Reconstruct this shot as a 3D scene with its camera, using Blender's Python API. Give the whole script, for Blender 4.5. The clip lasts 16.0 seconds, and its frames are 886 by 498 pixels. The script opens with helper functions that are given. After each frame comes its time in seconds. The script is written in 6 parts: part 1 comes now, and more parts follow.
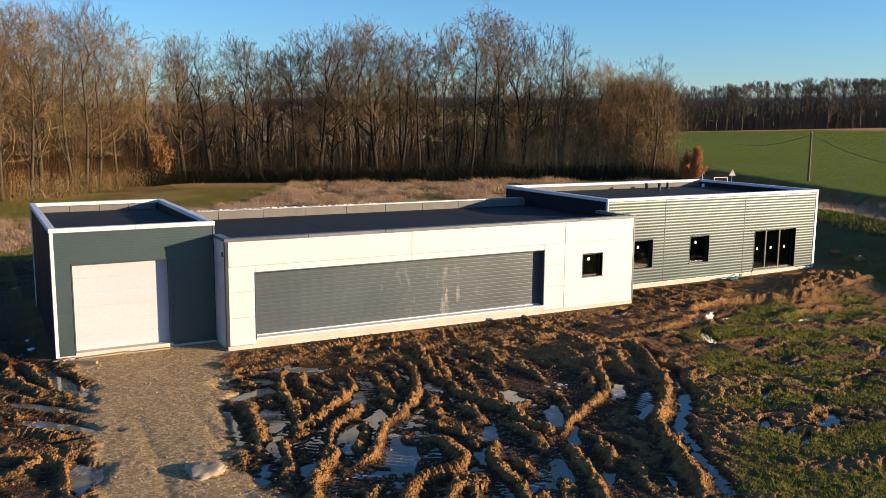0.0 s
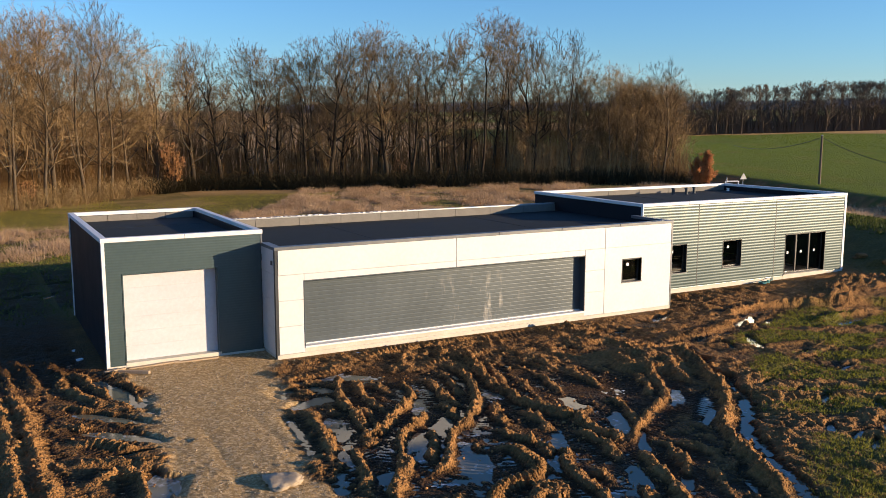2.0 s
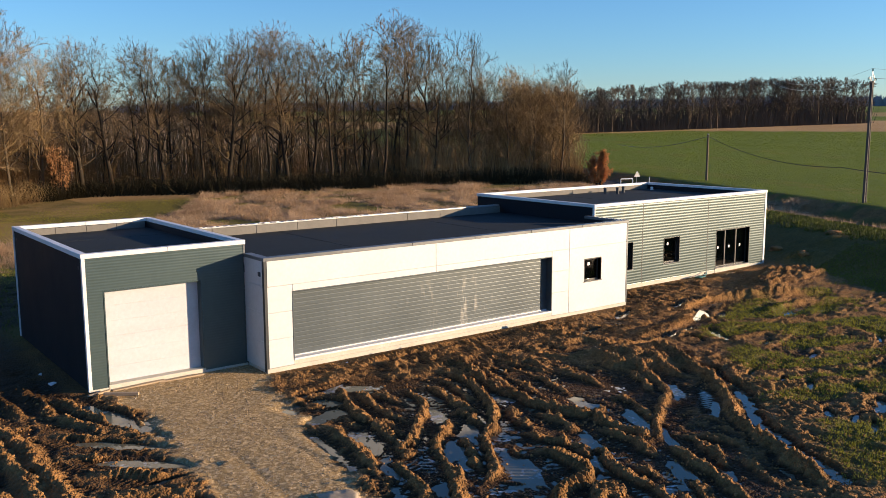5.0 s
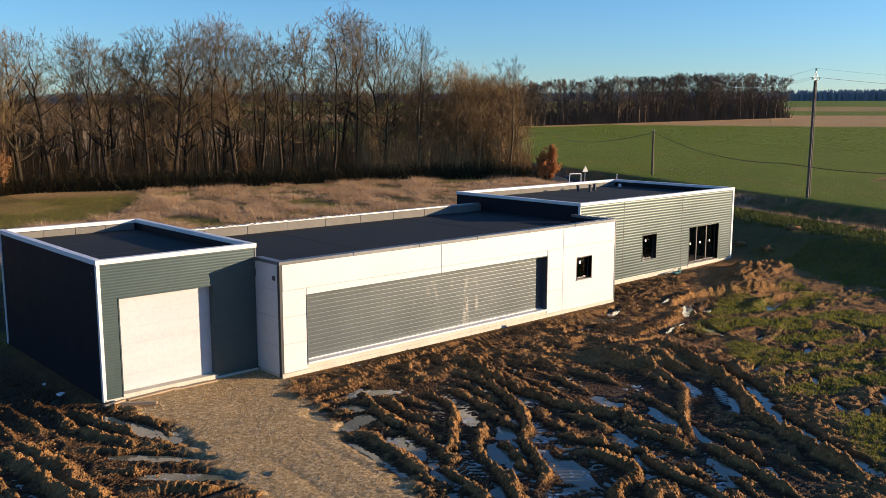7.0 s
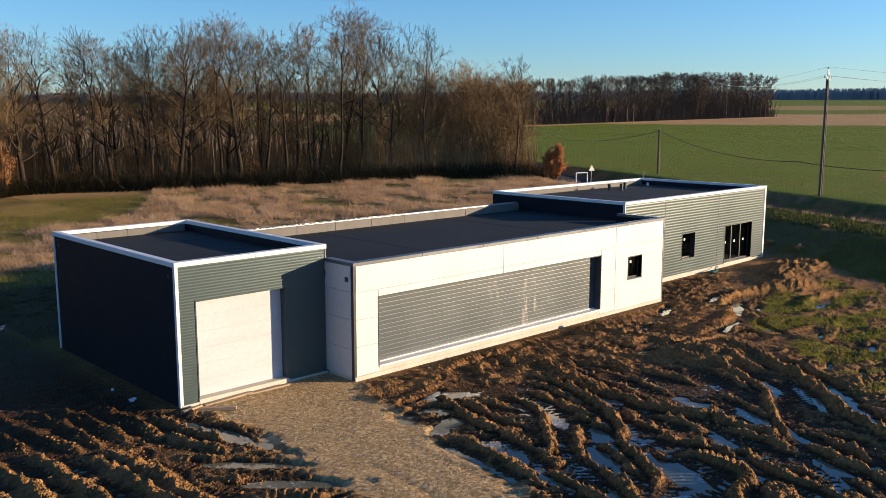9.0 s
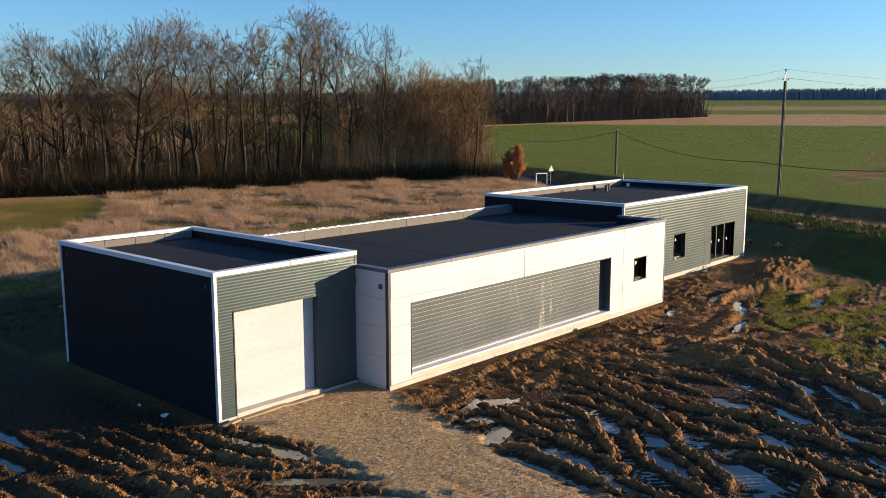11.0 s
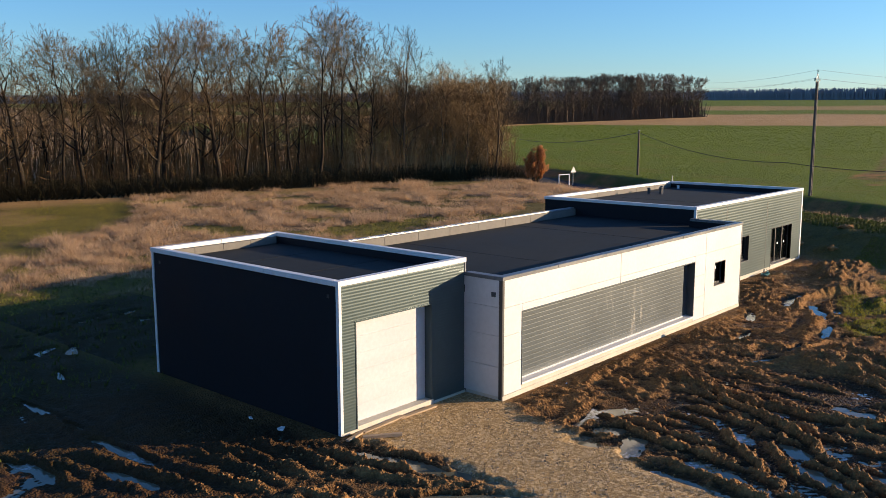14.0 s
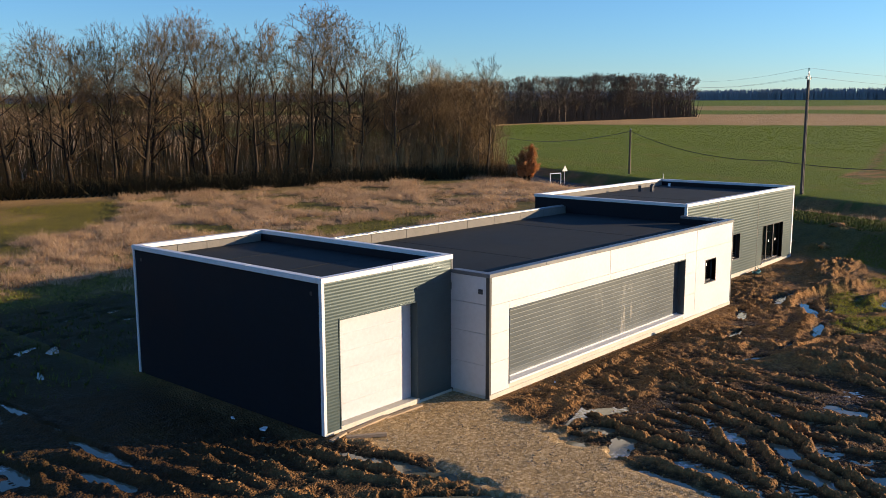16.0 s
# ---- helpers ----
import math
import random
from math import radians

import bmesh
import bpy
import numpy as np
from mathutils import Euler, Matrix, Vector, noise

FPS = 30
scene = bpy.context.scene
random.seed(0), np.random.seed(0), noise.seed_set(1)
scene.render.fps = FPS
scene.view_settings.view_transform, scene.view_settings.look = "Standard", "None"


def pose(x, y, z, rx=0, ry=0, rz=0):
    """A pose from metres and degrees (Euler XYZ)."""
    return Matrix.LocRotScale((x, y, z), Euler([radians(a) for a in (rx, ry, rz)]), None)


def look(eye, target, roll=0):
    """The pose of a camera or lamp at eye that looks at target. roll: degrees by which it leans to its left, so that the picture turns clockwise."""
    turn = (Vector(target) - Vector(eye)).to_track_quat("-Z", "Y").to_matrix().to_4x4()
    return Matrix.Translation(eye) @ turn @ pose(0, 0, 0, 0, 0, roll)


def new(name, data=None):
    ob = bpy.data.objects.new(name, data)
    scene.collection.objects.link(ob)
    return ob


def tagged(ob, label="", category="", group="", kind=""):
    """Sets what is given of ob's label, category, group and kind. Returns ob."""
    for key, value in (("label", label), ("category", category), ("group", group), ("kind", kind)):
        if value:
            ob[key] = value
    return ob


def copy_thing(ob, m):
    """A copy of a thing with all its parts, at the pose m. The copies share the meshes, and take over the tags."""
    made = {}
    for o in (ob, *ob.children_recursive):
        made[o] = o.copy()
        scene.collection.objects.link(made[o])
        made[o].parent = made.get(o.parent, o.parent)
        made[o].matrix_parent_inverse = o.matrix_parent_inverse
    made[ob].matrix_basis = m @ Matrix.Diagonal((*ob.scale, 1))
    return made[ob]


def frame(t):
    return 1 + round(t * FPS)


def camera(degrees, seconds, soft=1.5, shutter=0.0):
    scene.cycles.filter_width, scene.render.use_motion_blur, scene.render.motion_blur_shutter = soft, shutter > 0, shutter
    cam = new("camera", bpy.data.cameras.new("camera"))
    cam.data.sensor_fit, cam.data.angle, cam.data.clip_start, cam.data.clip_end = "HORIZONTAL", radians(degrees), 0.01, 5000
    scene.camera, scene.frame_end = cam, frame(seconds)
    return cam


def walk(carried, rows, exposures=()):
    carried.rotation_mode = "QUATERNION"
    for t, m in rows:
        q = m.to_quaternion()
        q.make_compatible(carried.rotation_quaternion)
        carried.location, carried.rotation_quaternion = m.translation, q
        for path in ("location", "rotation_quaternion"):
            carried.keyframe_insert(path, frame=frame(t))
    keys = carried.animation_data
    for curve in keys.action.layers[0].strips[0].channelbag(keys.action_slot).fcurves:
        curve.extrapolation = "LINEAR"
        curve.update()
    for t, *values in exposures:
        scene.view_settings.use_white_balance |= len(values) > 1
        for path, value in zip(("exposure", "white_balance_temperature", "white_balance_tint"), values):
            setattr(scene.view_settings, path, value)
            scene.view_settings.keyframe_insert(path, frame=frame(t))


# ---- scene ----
cam = camera(53.7, 16.0, soft=0.8)
PATH = [
    (0, (0.192, -0.531, 8.163), (1.135, 1.208, 7.866), 0.5),
    (0.5, (-0.001, -0.399, 8.115), (0.945, 1.339, 7.825), 0.4),
    (1, (-0.316, -0.236, 8.115), (0.631, 1.502, 7.83), 0.2),
    (1.5, (-0.805, 0.059, 8.139), (0.145, 1.795, 7.854), 0.2),
    (2, (-1.448, 0.419, 8.202), (-0.495, 2.154, 7.917), 0.1),
    (2.5, (-2.1, 0.822, 8.283), (-1.146, 2.556, 7.994), 0.1),
    (3, (-2.765, 1.268, 8.357), (-1.808, 2.999, 8.065), 0.1),
    (3.5, (-3.319, 1.583, 8.345), (-2.209, 3.222, 8.057), -0.0),
    (4, (-3.826, 1.924, 8.344), (-2.625, 3.498, 8.056), -0.2),
    (4.5, (-4.351, 2.33, 8.365), (-3.149, 3.903, 8.078), -0.2),
    (6.8, (-7.111, 4.508, 8.761), (-5.828, 6.012, 8.458), 0.2),
    (7, (-7.294, 4.716, 8.775), (-5.963, 6.177, 8.47), 0.1),
    (7.5, (-7.807, 5.253, 8.734), (-6.451, 6.692, 8.432), -0.0),
    (8, (-8.281, 5.821, 8.694), (-6.925, 7.259, 8.393), -0.1),
    (8.5, (-8.787, 6.454, 8.686), (-7.428, 7.89, 8.383), -0.1),
    (9, (-9.278, 7.153, 8.727), (-7.914, 8.584, 8.421), -0.0),
    (9.2, (-9.476, 7.415, 8.724), (-8.111, 8.844, 8.418), -0.1),
    (11.3, (-11.558, 10.17, 8.84), (-10.081, 11.483, 8.534), 0.0),
    (11.5, (-11.756, 10.431, 8.837), (-10.278, 11.742, 8.531), 0.0),
    (12, (-12.242, 11.05, 8.824), (-10.761, 12.359, 8.522), -0.0),
    (12.5, (-12.675, 11.743, 8.822), (-11.192, 13.05, 8.52), -0.1),
    (13, (-13.095, 12.474, 8.829), (-11.609, 13.778, 8.529), -0.2),
    (13.5, (-13.378, 13.005, 8.877), (-11.894, 14.311, 8.577), -0.4),
    (14, (-13.306, 13.174, 8.934), (-11.822, 14.478, 8.629), -0.1),
    (14.5, (-13.09, 13.337, 8.881), (-11.6, 14.636, 8.579), -0.1),
    (15, (-12.875, 13.432, 8.85), (-11.381, 14.726, 8.549), -0.1),
    (15.5, (-12.822, 13.39, 8.798), (-11.326, 14.681, 8.493), -0.0),
    (16, (-12.839, 13.304, 8.759), (-11.343, 14.597, 8.454), -0.1),
]
walk(cam, [(t, look(eye, target, roll)) for t, eye, target, roll in PATH], [(0.0, 0.96, 7450, 13), (16.0, 0.96, 7450, 13)])

# ---- world, sun ----
SUN_FROM = Vector((0.745 * 0.9877, -0.667 * 0.9877, 0.1564))
world = bpy.data.worlds.new("World")
scene.world = world
world.use_nodes = True
wt = world.node_tree
sky = wt.nodes.new("ShaderNodeTexSky")
sky.sky_type = "NISHITA"
sky.sun_disc = False
sky.sun_elevation = radians(9.0)
sky.sun_rotation = radians(131.8)
sky.altitude = 0
sky.air_density, sky.dust_density, sky.ozone_density = 1.0, 0.05, 6.2
cold = wt.nodes.new("ShaderNodeMix")
cold.data_type, cold.blend_type = "RGBA", "MULTIPLY"
cold.inputs[0].default_value = 1.0
cold.inputs[7].default_value = (1.03, 1.0, 1.03, 1)
wt.links.new(sky.outputs[0], cold.inputs[6])
wt.links.new(cold.outputs[2], wt.nodes["Background"].inputs[0])
wt.nodes["Background"].inputs[1].default_value = 0.138
sun_data = bpy.data.lights.new("sun", "SUN")
sun_data.energy, sun_data.angle, sun_data.color = 5.0, radians(0.5), (1.0, 0.81, 0.585)
sun = new("sun", sun_data)
sun.matrix_world = look(SUN_FROM * 100, (0, 0, 0))


# ---- materials ----
def material(name, colour, rough=0.6, metal=0.0, spec=0.5):
    """A Principled material; returns it with its node tree and shader."""
    m = bpy.data.materials.new(name)
    m.use_nodes = True
    b = m.node_tree.nodes["Principled BSDF"]
    b.inputs["Base Color"].default_value = (*colour, 1)
    b.inputs["Roughness"].default_value = rough
    b.inputs["Metallic"].default_value = metal
    b.inputs["Specular IOR Level"].default_value = spec
    return m, m.node_tree, b


def tex_noise(nt, scale, detail=4.0, rough=0.55, coord="Object", stretch=None):
    tc = nt.nodes.new("ShaderNodeTexCoord")
    n = nt.nodes.new("ShaderNodeTexNoise")
    n.inputs["Scale"].default_value, n.inputs["Detail"].default_value, n.inputs["Roughness"].default_value = scale, detail, rough
    out = tc.outputs[coord]
    if stretch:
        mp = nt.nodes.new("ShaderNodeMapping")
        mp.inputs["Scale"].default_value = stretch
        nt.links.new(out, mp.inputs[0])
        out = mp.outputs[0]
    nt.links.new(out, n.inputs["Vector"])
    return n.outputs["Fac"]


def ramp(nt, fac, *stops):
    r = nt.nodes.new("ShaderNodeValToRGB")
    e = r.color_ramp.elements
    while len(e) < len(stops):
        e.new(0.5)
    for el, (p, c) in zip(e, stops):
        el.position = p
        el.color = (*c, 1) if len(c) == 3 else c
    nt.links.new(fac, r.inputs[0])
    return r.outputs[0]


def grey(v):
    return (v, v, v)


def mix(nt, fac, a, b, mode="MIX"):
    m = nt.nodes.new("ShaderNodeMix")
    m.data_type, m.blend_type = "RGBA", mode
    for sock, v in ((m.inputs[0], fac), (m.inputs[6], a), (m.inputs[7], b)):
        if isinstance(v, (int, float)):
            sock.default_value = v
        elif isinstance(v, tuple):
            sock.default_value = (*v, 1)
        else:
            nt.links.new(v, sock)
    return m.outputs[2]


def math_node(nt, op, a, b=0.0):
    m = nt.nodes.new("ShaderNodeMath")
    m.operation = op
    for sock, v in zip(m.inputs, (a, b)):
        if isinstance(v, (int, float)):
            sock.default_value = v
        else:
            nt.links.new(v, sock)
    return m.outputs[0]


def bump(nt, bsdf, height, strength=0.3, distance=0.01):
    b = nt.nodes.new("ShaderNodeBump")
    b.inputs["Strength"].default_value, b.inputs["Distance"].default_value = strength, distance
    nt.links.new(height, b.inputs["Height"])
    nt.links.new(b.outputs[0], bsdf.inputs["Normal"])


def noisy(name, dark, light, scale, rough=0.6, metal=0.0, spec=0.5, bump_by=0.2, bump_size=0.01, fine=None, coord="Object", stretch=None, rough_var=0.1):
    """A surface that varies at two scales: blotches of `scale` and a fine grain."""
    m, nt, b = material(name, light, rough, metal, spec)
    big = tex_noise(nt, scale, 5, 0.6, coord, stretch)
    small = tex_noise(nt, fine or scale * 14, 3, 0.6, coord)
    c = ramp(nt, big, (0.3, dark), (0.7, light))
    c = mix(nt, 0.25, c, ramp(nt, small, (0.25, tuple(v * 0.6 for v in dark)), (0.75, light)))
    nt.links.new(c, b.inputs["Base Color"])
    nt.links.new(ramp(nt, big, (0.2, grey(max(rough - rough_var, 0.03))), (0.8, grey(min(rough + rough_var, 1)))), b.inputs["Roughness"])
    if bump_by:
        bump(nt, b, small, bump_by, bump_size)
    return m


M_WHITE = noisy("white_panel_paint", (0.54, 0.555, 0.565), (0.59, 0.605, 0.615), 0.5, 0.45, bump_by=0.05, bump_size=0.004)
M_DOOR = noisy("white_door_paint", (0.475, 0.485, 0.52), (0.52, 0.53, 0.57), 0.7, 0.4, bump_by=0.06, bump_size=0.004, stretch=(0.4, 1, 3))
M_COPING = noisy("white_coping_metal", (0.62, 0.63, 0.64), (0.70, 0.70, 0.70), 0.6, 0.5, bump_by=0.04, bump_size=0.003)
M_GREYCOPING = noisy("grey_coping_metal", (0.10, 0.11, 0.12), (0.17, 0.175, 0.185), 0.7, 0.4, 0.2, bump_by=0.06, bump_size=0.003)
M_CLAD = noisy("slate_green_cladding", (0.052, 0.083, 0.088), (0.066, 0.100, 0.104), 0.4, 0.32, 0.28, 0.6, bump_by=0, rough_var=0.03)
M_CLADGREY = noisy("anthracite_cladding", (0.066, 0.084, 0.096), (0.088, 0.108, 0.120), 0.35, 0.35, 0.25, 0.6, bump_by=0, rough_var=0.03)
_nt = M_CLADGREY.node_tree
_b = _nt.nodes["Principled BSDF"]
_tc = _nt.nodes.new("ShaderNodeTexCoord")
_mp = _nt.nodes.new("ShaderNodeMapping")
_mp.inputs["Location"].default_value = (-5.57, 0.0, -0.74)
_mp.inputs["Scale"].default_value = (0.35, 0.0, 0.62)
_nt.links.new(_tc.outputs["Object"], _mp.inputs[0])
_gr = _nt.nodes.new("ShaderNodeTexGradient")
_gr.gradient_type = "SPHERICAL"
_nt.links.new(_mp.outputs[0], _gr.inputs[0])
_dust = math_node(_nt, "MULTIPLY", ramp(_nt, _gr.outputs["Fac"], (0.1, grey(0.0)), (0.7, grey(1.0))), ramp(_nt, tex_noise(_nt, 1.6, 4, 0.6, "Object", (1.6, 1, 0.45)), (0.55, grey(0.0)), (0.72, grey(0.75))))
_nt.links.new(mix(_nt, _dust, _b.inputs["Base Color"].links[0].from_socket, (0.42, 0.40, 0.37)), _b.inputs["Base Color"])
# anthracite panel taken near black: the shade of these sides is in the colour
M_SHADEWALL = noisy("shaded_flat_panel", (0.006, 0.009, 0.013), (0.010, 0.014, 0.019), 0.4, 0.6, spec=0.15, bump_by=0.03, bump_size=0.003)
M_CORNER = noisy("charcoal_profile", (0.022, 0.026, 0.030), (0.035, 0.040, 0.045), 0.7, 0.45, bump_by=0)
M_ROOF = noisy("bitumen_membrane", (0.011, 0.0150, 0.0165), (0.021, 0.027, 0.029), 0.35, 0.8, spec=0.2, bump_by=0.3, bump_size=0.006)
M_PARAPET = noisy("bare_parapet_block", (0.12, 0.115, 0.105), (0.19, 0.18, 0.165), 0.8, 0.85, bump_by=0.3, bump_size=0.008)
M_CONCRETE = noisy("plinth_concrete", (0.42, 0.39, 0.33), (0.57, 0.54, 0.47), 1.2, 0.85, bump_by=0.35, bump_size=0.008)
M_JOINT = noisy("dark_joint", (0.03, 0.035, 0.04), (0.05, 0.055, 0.06), 2.0, 0.6, bump_by=0)
M_FRAME = noisy("dark_window_frame", (0.018, 0.02, 0.023), (0.03, 0.032, 0.036), 2.0, 0.4, bump_by=0)
M_STICKER = noisy("white_paper", (0.78, 0.78, 0.78), (0.85, 0.85, 0.85), 8.0, 0.7, bump_by=0)
M_INSIDE = noisy("bare_interior", (0.10, 0.095, 0.09), (0.16, 0.15, 0.14), 0.6, 0.9, bump_by=0)
M_WOODPLANK = noisy("weathered_plank", (0.26, 0.18, 0.11), (0.44, 0.33, 0.22), 2.0, 0.85, bump_by=0.4, bump_size=0.006, stretch=(0.3, 3, 3))
M_POLE = noisy("pole_concrete", (0.055, 0.048, 0.042), (0.105, 0.094, 0.084), 1.5, 0.85, bump_by=0.3, bump_size=0.01)
M_POLEWOOD = noisy("pole_wood", (0.10, 0.075, 0.05), (0.17, 0.13, 0.09), 2.5, 0.9, bump_by=0.3, bump_size=0.01, stretch=(4, 4, 0.4))
M_CABLE = noisy("cable_black", (0.02, 0.02, 0.02), (0.035, 0.035, 0.035), 3.0, 0.5, bump_by=0)
M_GALV = noisy("galvanised_steel", (0.32, 0.33, 0.34), (0.48, 0.49, 0.50), 3.0, 0.45, 0.7, bump_by=0.05, bump_size=0.003)
M_INSUL = noisy("insulator_glass", (0.03, 0.10, 0.08), (0.05, 0.16, 0.12), 4.0, 0.15, bump_by=0)
M_BARK = noisy("bark", (0.016, 0.012, 0.009), (0.050, 0.038, 0.027), 1.3, 0.95, spec=0.2, bump_by=0.6, bump_size=0.03, stretch=(2, 2, 0.5))
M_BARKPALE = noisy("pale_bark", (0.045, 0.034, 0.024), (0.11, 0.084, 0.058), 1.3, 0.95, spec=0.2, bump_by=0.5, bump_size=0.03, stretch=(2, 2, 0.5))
# brighter golden copy of the twig colour, with sunlight painted in
M_TWIGLIT = noisy("sunlit_twig", (0.15, 0.100, 0.050), (0.32, 0.212, 0.104), 0.5, 0.9, spec=0.2, bump_by=0)
# scrub colour brightened to hold the sunlight on the wood's ends
M_SCRUBLIT = noisy("sunlit_scrub", (0.24, 0.165, 0.075), (0.48, 0.34, 0.17), 0.35, 0.95, spec=0.1, bump_by=0)
M_TWIG = noisy("twig", (0.095, 0.064, 0.034), (0.205, 0.140, 0.074), 0.5, 0.9, spec=0.2, bump_by=0)
M_TWIGDARK = noisy("dark_twig", (0.075, 0.060, 0.048), (0.125, 0.102, 0.082), 0.2, 0.95, spec=0.1, bump_by=0)
M_BRAMBLE = noisy("bramble", (0.020, 0.018, 0.010), (0.06, 0.048, 0.024), 0.8, 0.95, spec=0.1, bump_by=0)
M_SHRUB = noisy("shrub_stem", (0.15, 0.085, 0.034), (0.32, 0.188, 0.080), 0.35, 0.95, spec=0.1, bump_by=0)
M_RUST = noisy("rust_leaf", (0.44, 0.19, 0.075), (0.70, 0.36, 0.16), 1.5, 0.8, spec=0.2, bump_by=0)
M_BEECH = noisy("dead_beech_leaf", (0.26, 0.125, 0.05), (0.46, 0.25, 0.12), 1.5, 0.8, spec=0.2, bump_by=0)
M_DRY = noisy("dry_grass_blade", (0.36, 0.228, 0.128), (0.72, 0.515, 0.335), 0.25, 0.9, spec=0.15, bump_by=0, fine=6)
M_GRASS = noisy("grass_blade", (0.135, 0.140, 0.020), (0.29, 0.270, 0.050), 0.5, 0.8, spec=0.2, bump_by=0, fine=5)
M_VERGE = noisy("verge_blade", (0.065, 0.085, 0.014), (0.14, 0.155, 0.030), 0.5, 0.8, spec=0.2, bump_by=0, fine=5)
M_CROP = noisy("cereal_leaf", (0.145, 0.195, 0.018), (0.205, 0.26, 0.034), 0.05, 0.8, spec=0.2, bump_by=0, fine=1.2)
M_PASTURE = noisy("pasture_leaf", (0.25, 0.235, 0.040), (0.46, 0.385, 0.090), 0.12, 0.85, spec=0.2, bump_by=0, fine=3)
# aerial haze is mixed into this blue-grey base colour
M_HAZEWOOD = noisy("hazed_wood", (0.22, 0.24, 0.27), (0.29, 0.31, 0.34), 0.02, 1.0, spec=0.0, bump_by=0)
M_CLOD = noisy("clod_earth", (0.13, 0.064, 0.024), (0.44, 0.226, 0.088), 2.0, 0.9, spec=0.25, bump_by=0.8, bump_size=0.02, fine=18)
M_STONE = noisy("chalky_stone", (0.22, 0.168, 0.112), (0.42, 0.34, 0.25), 2.0, 0.9, bump_by=0.5, bump_size=0.01)

def translucent(m, share=0.45):
    nt = m.node_tree
    b = nt.nodes["Principled BSDF"]
    t = nt.nodes.new("ShaderNodeBsdfTranslucent")
    nt.links.new(b.inputs["Base Color"].links[0].from_socket, t.inputs[0])
    x = nt.nodes.new("ShaderNodeMixShader")
    x.inputs[0].default_value = share
    nt.links.new(b.outputs[0], x.inputs[1])
    nt.links.new(t.outputs[0], x.inputs[2])
    nt.links.new(x.outputs[0], nt.nodes["Material Output"].inputs[0])


for _m in (M_DRY, M_GRASS, M_CROP, M_PASTURE, M_RUST, M_BEECH):
    translucent(_m)
M_GLASS, _nt, _b = material("window_glass", (0.9, 0.95, 1.0), 0.02, 0.0, 0.5)
_b.inputs["Transmission Weight"].default_value = 1.0
_b.inputs["IOR"].default_value = 1.45

# standing water: brown, glossy, with duller skins of thin ice
M_WATER, _nt, _b = material("puddle_water", (0.055, 0.045, 0.034), 0.06, 0.0, 0.35)
_n = tex_noise(_nt, 0.55, 5, 0.6)
_ice = ramp(_nt, math_node(_nt, "ADD", math_node(_nt, "MULTIPLY", _n, 0.6), math_node(_nt, "MULTIPLY", tex_noise(_nt, 4.5, 6, 0.7), 0.4)), (0.55, grey(0.0)), (0.62, grey(1.0)))
_nt.links.new(mix(_nt, _ice, (0.125, 0.118, 0.080), (0.42, 0.42, 0.42)), _b.inputs["Base Color"])
_nt.links.new(ramp(_nt, _n, (0.45, grey(0.05)), (0.7, grey(0.24))), _b.inputs["Roughness"])
bump(_nt, _b, tex_noise(_nt, 9.0, 3, 0.5), 0.05, 0.01)

# the ground: mud, gravel, grass, dry meadow, young crop, bare field; the weights lie in two colour attributes
M_GROUND, _nt, _b = material("ground", (0.2, 0.12, 0.07), 0.9, 0.0, 0.15)
_a1 = _nt.nodes.new("ShaderNodeVertexColor")
_a1.layer_name = "cover"
_a2 = _nt.nodes.new("ShaderNodeVertexColor")
_a2.layer_name = "fields"
_s1 = _nt.nodes.new("ShaderNodeSeparateColor")
_s2 = _nt.nodes.new("ShaderNodeSeparateColor")
_nt.links.new(_a1.outputs["Color"], _s1.inputs[0])
_nt.links.new(_a2.outputs["Color"], _s2.inputs[0])
_n1 = tex_noise(_nt, 0.9, 6, 0.6)
_n2 = tex_noise(_nt, 7.0, 6, 0.65)
_n3 = tex_noise(_nt, 34.0, 4, 0.7)
_n4 = tex_noise(_nt, 0.06, 5, 0.6)
_mud = mix(_nt, 0.45, ramp(_nt, _n1, (0.3, (0.105, 0.053, 0.019)), (0.7, (0.42, 0.213, 0.080))), ramp(_nt, _n2, (0.3, (0.060, 0.029, 0.010)), (0.7, (0.49, 0.250, 0.095))))
_vor = _nt.nodes.new("ShaderNodeTexVoronoi")
_vor.inputs["Scale"].default_value = 15.0
_tc = _nt.nodes.new("ShaderNodeTexCoord")
_nt.links.new(_tc.outputs["Object"], _vor.inputs["Vector"])
_gravel = mix(_nt, 0.5, ramp(_nt, _n2, (0.3, (0.37, 0.232, 0.096)), (0.7, (0.56, 0.375, 0.170))), ramp(_nt, _n3, (0.35, (0.20, 0.125, 0.052)), (0.75, (0.66, 0.465, 0.245))))
_grass = mix(_nt, 0.5, ramp(_nt, _n2, (0.3, (0.062, 0.064, 0.013)), (0.7, (0.180, 0.165, 0.036))), ramp(_nt, _n1, (0.3, (0.060, 0.066, 0.014)), (0.75, (0.17, 0.140, 0.040))))
_dry = mix(_nt, 0.5, ramp(_nt, _n1, (0.3, (0.13, 0.078, 0.036)), (0.7, (0.42, 0.28, 0.150))), ramp(_nt, _n2, (0.3, (0.07, 0.042, 0.020)), (0.7, (0.36, 0.24, 0.125))))
_crop = mix(_nt, 0.4, ramp(_nt, _n4, (0.3, (0.125, 0.170, 0.014)), (0.7, (0.165, 0.205, 0.022))), ramp(_nt, _n1, (0.3, (0.062, 0.092, 0.010)), (0.7, (0.140, 0.178, 0.024))))
